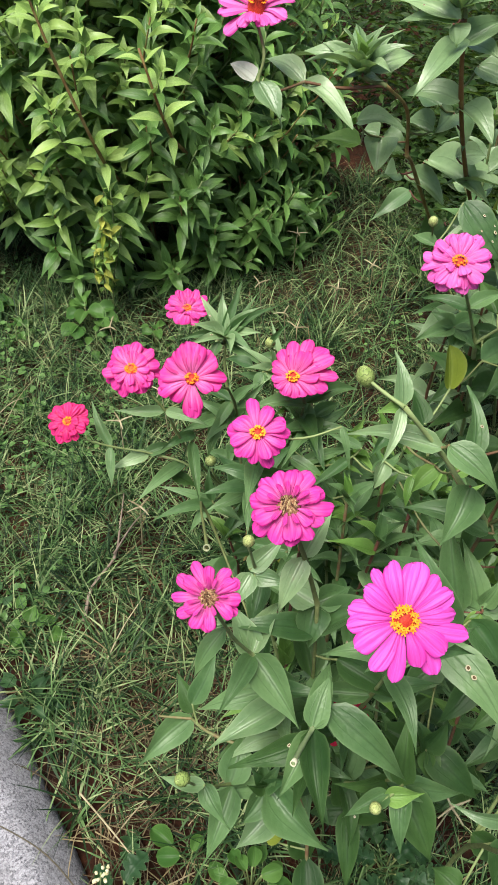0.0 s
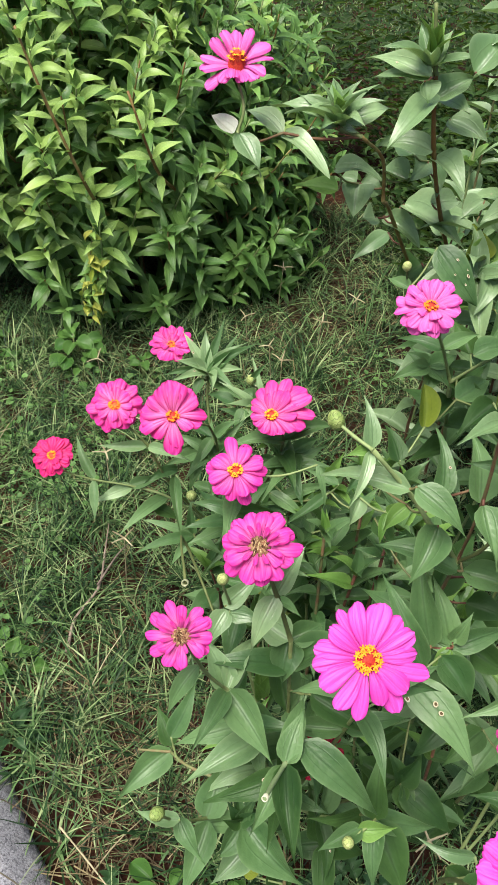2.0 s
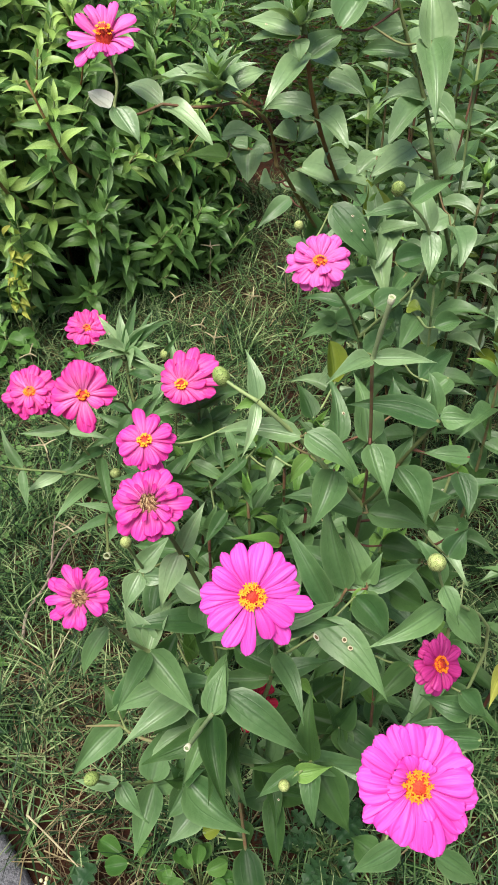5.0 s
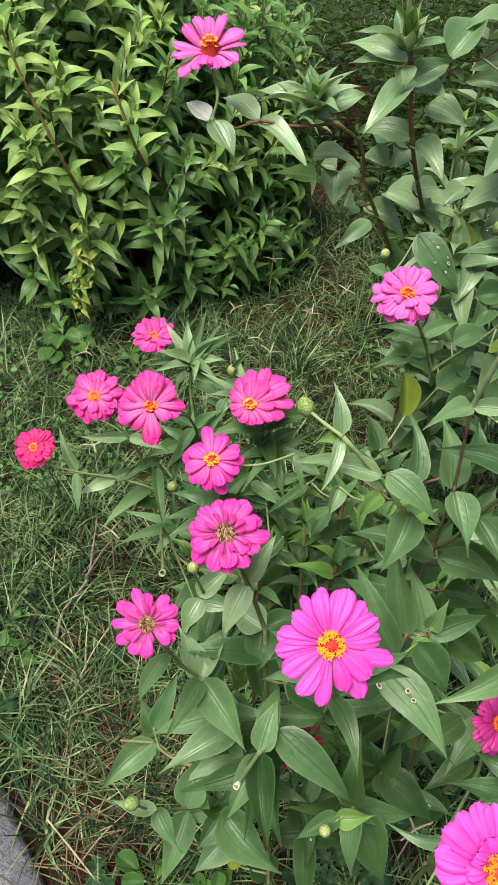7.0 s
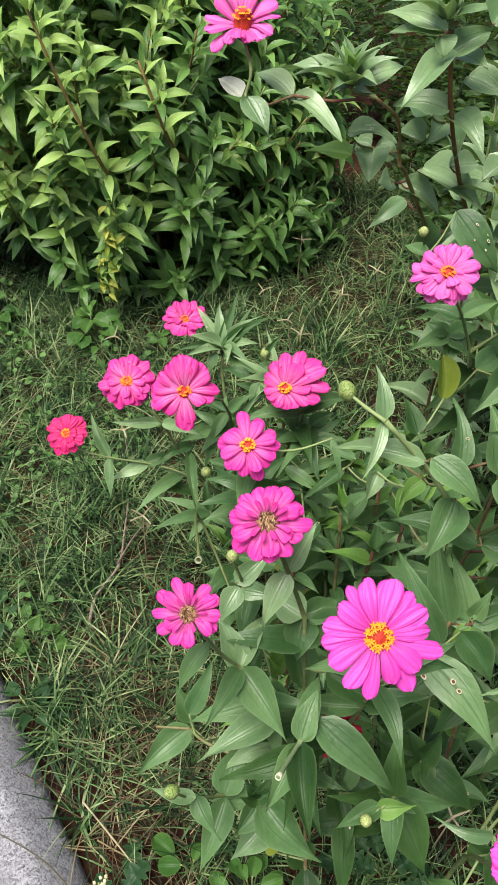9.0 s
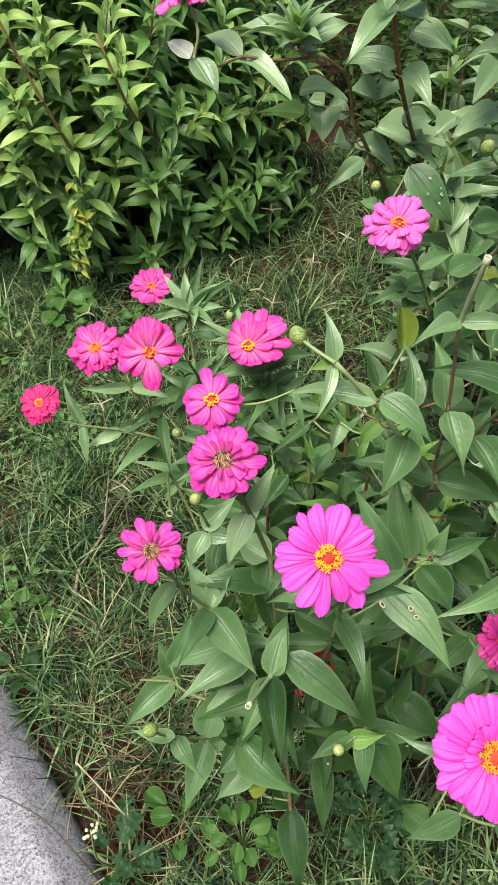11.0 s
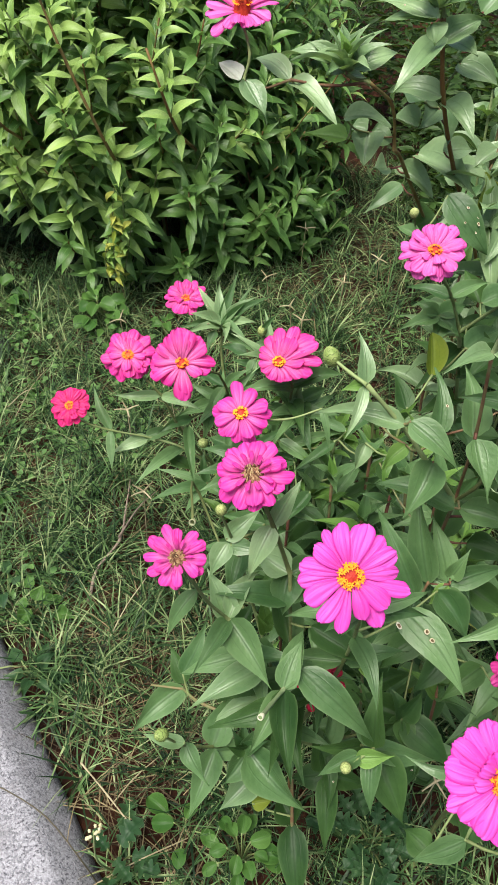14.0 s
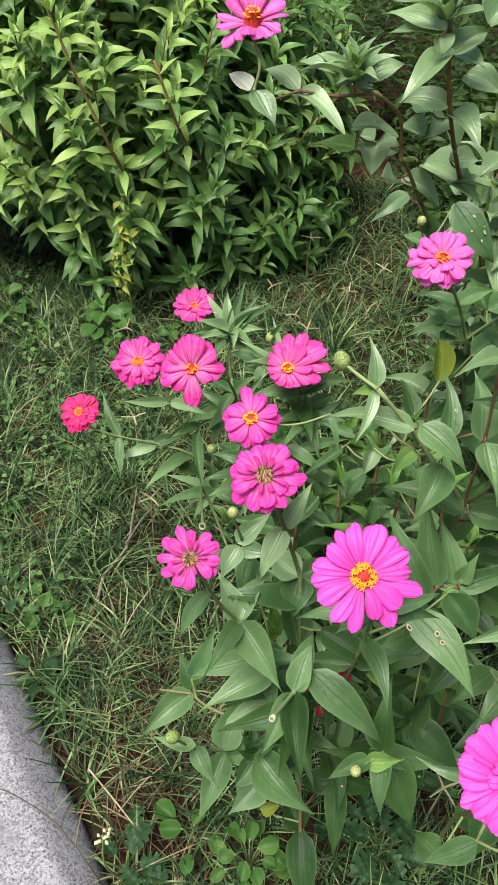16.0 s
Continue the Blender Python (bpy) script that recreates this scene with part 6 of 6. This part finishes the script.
def leafy_zinnia(x, y, height, seed, lean=(0.0, 0.0), low=0.05, tone=None, scale=1.0):
    r = random.Random(seed)
    plant = rooted("zinnia", (x, y, 0.0), "leafy zinnia without a flower among the others", "zinnia", "zinnias")
    top = Vector((x + lean[0], y + lean[1], height))
    foot = Vector((x, y, -0.01))
    mid = (top + foot) / 2 + Vector((r.uniform(-0.02, 0.02), r.uniform(-0.02, 0.02), 0))
    stem(plant, [foot, mid, top], 0.0032, 0.0018, r.choice((stem_green, stem_purple, stem_purple)))
    z, yaw = low, r.uniform(0, 3)
    while z < height + 0.01:
        f = min(1.0, z / height)
        c = foot.lerp(mid, f * 2) if f < 0.5 else mid.lerp(top, f * 2 - 1)
        yaw += math.pi / 2 + r.uniform(-0.25, 0.25)
        last = z > height - 0.05
        for s in (0, 1):
            a = yaw + math.pi * s + r.uniform(-0.2, 0.2)
            ln = scale * r.uniform(0.07, 0.105) * (0.65 if last else 1.0)
            d = Vector((math.cos(a), math.sin(a), r.uniform(-0.25, 0.25) + (0.6 if last else 0.0))).normalized() * ln
            # Light put into tone: top leaves may go pale, lower ones dark.
            kind = r.choice((zinnia_yellow, withered, zinnia_yellow)) if f < 0.65 and r.random() < 0.05 else tone or r.choice((zinnia_leaf, zinnia_leaf, zinnia_leaf, zinnia_pale if f > 0.75 else zinnia_shaded))
            leaf(plant, c, c + d, ln * r.uniform(0.30, 0.39), zinnia_fresh if last and r.random() < 0.5 else kind, arch=r.uniform(0.06, 0.16), face=(0, 0, 1) if not last else (-math.cos(a), -math.sin(a), 0.6))
        z += r.uniform(0.05, 0.075) * scale
    for k in range(4):
        a = yaw + math.pi / 2 * k + r.uniform(-0.2, 0.2)
        ln = r.uniform(0.03, 0.055)
        d = Vector((math.cos(a), math.sin(a), r.uniform(0.7, 1.6))).normalized() * ln
        leaf(plant, top, top + d, ln * 0.36, r.choice((zinnia_fresh, zinnia_leaf, zinnia_leaf)), arch=0.08, face=(-math.cos(a), -math.sin(a), 0.6))


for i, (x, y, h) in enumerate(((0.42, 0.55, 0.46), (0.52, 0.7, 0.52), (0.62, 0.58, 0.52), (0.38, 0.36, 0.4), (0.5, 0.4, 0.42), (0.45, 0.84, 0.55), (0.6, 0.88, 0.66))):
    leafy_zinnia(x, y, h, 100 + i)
# Back plants mostly take the pale tone, brightness put into leaf colour.
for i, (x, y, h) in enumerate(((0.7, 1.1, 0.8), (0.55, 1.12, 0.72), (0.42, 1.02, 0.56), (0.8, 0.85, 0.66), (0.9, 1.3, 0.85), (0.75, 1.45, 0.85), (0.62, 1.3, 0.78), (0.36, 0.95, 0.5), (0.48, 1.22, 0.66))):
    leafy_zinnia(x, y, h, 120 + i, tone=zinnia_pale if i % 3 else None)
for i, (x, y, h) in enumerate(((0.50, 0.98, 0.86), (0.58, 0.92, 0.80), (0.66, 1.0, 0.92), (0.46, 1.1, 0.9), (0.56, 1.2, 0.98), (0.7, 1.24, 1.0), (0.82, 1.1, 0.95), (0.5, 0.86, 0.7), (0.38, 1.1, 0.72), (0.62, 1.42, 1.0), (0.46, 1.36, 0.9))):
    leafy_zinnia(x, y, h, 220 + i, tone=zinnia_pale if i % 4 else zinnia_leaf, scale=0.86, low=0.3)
# Low fill plants; every third carries the darkened shade tone.
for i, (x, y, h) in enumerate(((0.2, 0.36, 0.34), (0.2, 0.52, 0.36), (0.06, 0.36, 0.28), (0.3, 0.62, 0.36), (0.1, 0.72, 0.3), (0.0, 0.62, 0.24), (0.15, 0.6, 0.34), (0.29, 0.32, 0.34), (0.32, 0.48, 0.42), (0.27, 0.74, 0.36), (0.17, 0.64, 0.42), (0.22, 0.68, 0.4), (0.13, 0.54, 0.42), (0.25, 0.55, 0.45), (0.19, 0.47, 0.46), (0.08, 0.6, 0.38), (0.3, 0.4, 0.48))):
    leafy_zinnia(x, y, h, 140 + i, tone=zinnia_shaded if i % 3 == 0 else zinnia_leaf if i % 3 == 1 else None)

for i, (x, y, h) in enumerate(((0.11, 0.56, 0.47), (0.15, 0.50, 0.50), (0.20, 0.55, 0.49), (0.16, 0.61, 0.46), (0.22, 0.48, 0.50), (0.26, 0.60, 0.48), (0.10, 0.48, 0.46), (0.06, 0.66, 0.40), (0.21, 0.64, 0.46), (0.0, 0.76, 0.36), (0.08, 0.76, 0.38), (0.28, 0.50, 0.5))):
    leafy_zinnia(x, y, h, 180 + i, tone=zinnia_leaf if i % 2 else None, scale=0.62, low=0.18)

# ---- small things ----


def seed_head(at, height, fingers, yaw, seed, lean=(0.0, 0.0)):
    """A grass stalk with finger-like spikes spread at its top."""
    r = random.Random(seed)
    top = Vector(at) + Vector((lean[0], lean[1], height))
    g = rooted("seeding_grass", (at[0], at[1], 0.0), "pale grass stalk with finger-like seed spikes", "grass stalk", "seed heads")
    stem(g, [(at[0], at[1], -0.01), (Vector((at[0], at[1], 0)) + top) / 2, top], 0.0011, 0.0009, dry_stalk, "stalk")
    for k in range(fingers):
        a = yaw + 6.283 * k / fingers + r.uniform(-0.3, 0.3)
        d = Vector((math.cos(a), math.sin(a), r.uniform(0.1, 0.5)))
        stem(g, [top, top + d * 0.012, top + d * 0.026 + Vector((0, 0, -0.003))], 0.0019, 0.001, dry_stalk, "spike")


for i, (x, y, h) in enumerate(((-0.345, 1.39, 0.05), (-0.24, 0.96, 0.12), (-0.17, 0.72, 0.16), (0.09, 1.31, 0.13), (0.1, 1.8, 0.06), (0.31, 0.27, 0.12), (0.03, 1.42, 0.13), (0.11, 1.27, 0.12), (0.10, 1.64, 0.13), (-0.30, 1.25, 0.12), (0.30, 1.54, 0.11), (0.2, 1.45, 0.10), (-0.16, 1.05, 0.12))):
    seed_head((x, y, 0.0), h, 4 if i % 3 else 3, 0.4 * i, 60 + i, (0.01 * (i % 3 - 1), 0.01))


def twig():
    t = rooted("twig", (-0.235, 0.76, 0.012), "dry forked brown twig lying in the grass", "twig")
    stem(t, [(-0.25, 0.58, 0.025), (-0.245, 0.64, 0.04), (-0.215, 0.70, 0.045), (-0.218, 0.78, 0.04), (-0.225, 0.86, 0.03)], 0.0036, 0.0011, twig_bark, "main_stem")
    stem(t, [(-0.215, 0.70, 0.055), (-0.185, 0.75, 0.08), (-0.16, 0.80, 0.07)], 0.0022, 0.0009, twig_bark, "side_branch")


twig()


def straw(at, to, r):
    t = rooted("straw", at, "pale dry straw lying on the grass", "straw", "straws")
    a, b = Vector(at), Vector(to)
    stem(t, [a, (a + b) / 2 + Vector((0, 0, 0.012)), b], r * 0.55, r * 0.35, dry_stalk, "stalk")


for a, b, q in (((-0.2, 0.30, 0.03), (-0.09, 0.2, 0.05), 0.0026), ((-0.14, 0.24, 0.04), (-0.08, 0.31, 0.05), 0.0022), ((-0.16, 0.13, 0.03), (-0.02, 0.2, 0.06), 0.0024), ((-0.52, 1.02, 0.06), (-0.47, 1.1, 0.05), 0.002), ((-0.5, 1.0, 0.05), (-0.46, 1.14, 0.07), 0.0018), ((-0.2, 0.5, 0.03), (-0.15, 0.62, 0.05), 0.0022)):
    straw(a, b, q)


def rosette_weed(at, count, size, material, kind, ratio, label, seed, high=0.06):
    r = random.Random(seed)
    w = rooted("weed", (at[0], at[1], 0.0), label, "weed", "weeds")
    for k in range(count):
        a = k * 2.4 + r.uniform(-0.4, 0.4)
        q = r.uniform(0.1, 1.0) * size * 1.1
        c = Vector((at[0] + q * math.cos(a), at[1] + q * math.sin(a), at[2] + high * (1 - 0.5 * q / size) + r.uniform(-0.01, 0.01)))
        stem(w, [(at[0], at[1], -0.01), Vector((at[0], at[1], 0)).lerp(c, 0.5) + Vector((0, 0, 0.01)), c], 0.0014, 0.001, stem_green, "stalk")
        ln = size * r.uniform(0.6, 0.95)
        d = Vector((math.cos(a), math.sin(a), r.uniform(-0.3, 0.2))) * ln
        leaf(w, c, c + d, ln * ratio * r.uniform(0.9, 1.1), material, kind, arch=0.1, face=(0, -0.2, 1))


rosette_weed((0.055, 0.19, 0.0), 15, 0.034, weed_leaf, "round", 0.75, "low weed with rounded bright green leaves", 71, 0.12)
rosette_weed((-0.03, 0.22, 0.0), 5, 0.04, weed_leaf, "round", 0.75, "low weed with rounded bright green leaves", 72, 0.06)
rosette_weed((-0.12, 0.17, 0.0), 9, 0.05, weed_dark, "lobed", 0.75, "dark bluish-green weed with lobed leaves by the kerb", 73, 0.07)
rosette_weed((0.24, 0.22, 0.0), 16, 0.05, weed_dark, "lobed", 0.7, "dark bluish-green weed with lobed leaves under the zinnias", 74, 0.08)
rosette_weed((-0.31, 0.43, 0.0), 7, 0.045, weed_dark, "ovate", 0.6, "dark bluish-green weed by the kerb", 75, 0.05)
rosette_weed((-0.40, 0.58, 0.0), 7, 0.045, weed_dark, "ovate", 0.5, "dark bluish-green weed by the kerb", 76, 0.05)


def white_weed():
    w = rooted("white_flowered_weed", (-0.125, 0.165, 0.0), "small weed with a cluster of whitish florets", "weed", "weeds")
    top = Vector((-0.113, 0.154, 0.245))
    stem(w, [(-0.125, 0.165, -0.01), (-0.128, 0.15, 0.12), top], 0.0016, 0.001, stem_green, "stalk")
    r = random.Random(4)
    for k in range(15):
        c = top + Vector((r.uniform(-1, 1), r.uniform(-1, 1), r.uniform(-0.6, 0.9))) * 0.0095
        bm = bmesh.new()
        bmesh.ops.create_icosphere(bm, subdivisions=2, radius=0.0021)
        for v in bm.verts:
            v.co *= 1 + 0.3 * noise.noise(v.co * 600 + Vector((k, 0, 0)))
        me = bpy.data.meshes.new("floret")
        bm.to_mesh(me)
        bm.free()
        me.materials.append(white_bloom)
        part("floret", me, w, Matrix.Translation(c))


white_weed()


def yellow_stalk():
    w = rooted("yellow_flowered_stalk", (-0.14, 0.14, 0.0), "thin bent stalk with a small yellow flower over the kerb", "weed", "weeds")
    pts = [(-0.14, 0.14, -0.01), (-0.15, 0.15, 0.1), (-0.2, 0.19, 0.15), (-0.26, 0.215, 0.17), (-0.29, 0.222, 0.165)]
    stem(w, pts, 0.0011, 0.0008, stalk_dark, "stalk")
    stem(w, [(-0.285, 0.221, 0.166), (-0.297, 0.224, 0.163)], 0.003, 0.0045, stalk_dark, "calyx")
    stem(w, [(-0.297, 0.224, 0.163), (-0.303, 0.225, 0.162)], 0.0045, 0.0035, floret_yellow, "petals", "yellow closed petals")


yellow_stalk()


def yellowing_weed():
    r = random.Random(8)
    w = rooted("yellowing_weed", (-0.34, 1.40, 0.0), "withered yellow weed hanging before the shrub", "weed", "weeds")
    for dx, top, many in ((0.0, 0.36, 30), (-0.03, 0.24, 9), (0.03, 0.28, 10)):
        line = [Vector((-0.34 + 0.3 * dx, 1.40, -0.01)), Vector((-0.345 + 0.6 * dx, 1.40, 0.12)), Vector((-0.335 + dx, 1.41, top * 0.75)), Vector((-0.32 + dx, 1.42, top))]
        stem(w, line, 0.0013, 0.0008, stem_green, "stalk")
        for k in range(many):
            f = r.uniform(0.0, 1.0)
            c = line[1].lerp(line[3], f)
            a = r.uniform(0, 6.283)
            d = Vector((math.cos(a) * 0.6, math.sin(a) * 0.5 - 0.3, r.uniform(-0.8, 0.2))) * r.uniform(0.025, 0.045)
            leaf(w, c, c + d, r.uniform(0.010, 0.018), withered if r.random() < 0.5 else zinnia_yellow if r.random() < 0.5 else shrub_young, "lance", arch=0.2, fold=0.8)


yellowing_weed()
for i, (x, y, z, n) in enumerate(((-0.56, 1.33, 0.0, 12), (-0.68, 1.3, 0.0, 12), (-0.36, 1.30, 0.0, 9), (-0.22, 1.33, 0.0, 8), (-0.48, 1.1, 0.0, 8), (-0.5, 0.8, 0.0, 6))):
    rosette_weed((x, y, z), n, 0.03, weed_leaf, "ovate" if i < 2 else "round", 0.8, "low round-leaved weed in the grass", 200 + i, 0.07 if i < 4 else 0.03)
rosette_weed((-0.39, 1.37, 0.0), 16, 0.05, weed_leaf, "round", 0.85, "broad round-leaved weed at the foot of the shrub", 210, 0.10)
rosette_weed((-0.66, 1.42, 0.0), 14, 0.045, weed_leaf, "round", 0.85, "broad round-leaved weed at the foot of the shrub", 211, 0.09)
rosette_weed((-0.34, 0.56, 0.0), 9, 0.04, weed_leaf, "ovate", 0.7, "low bright green weed in the grass", 212, 0.05)
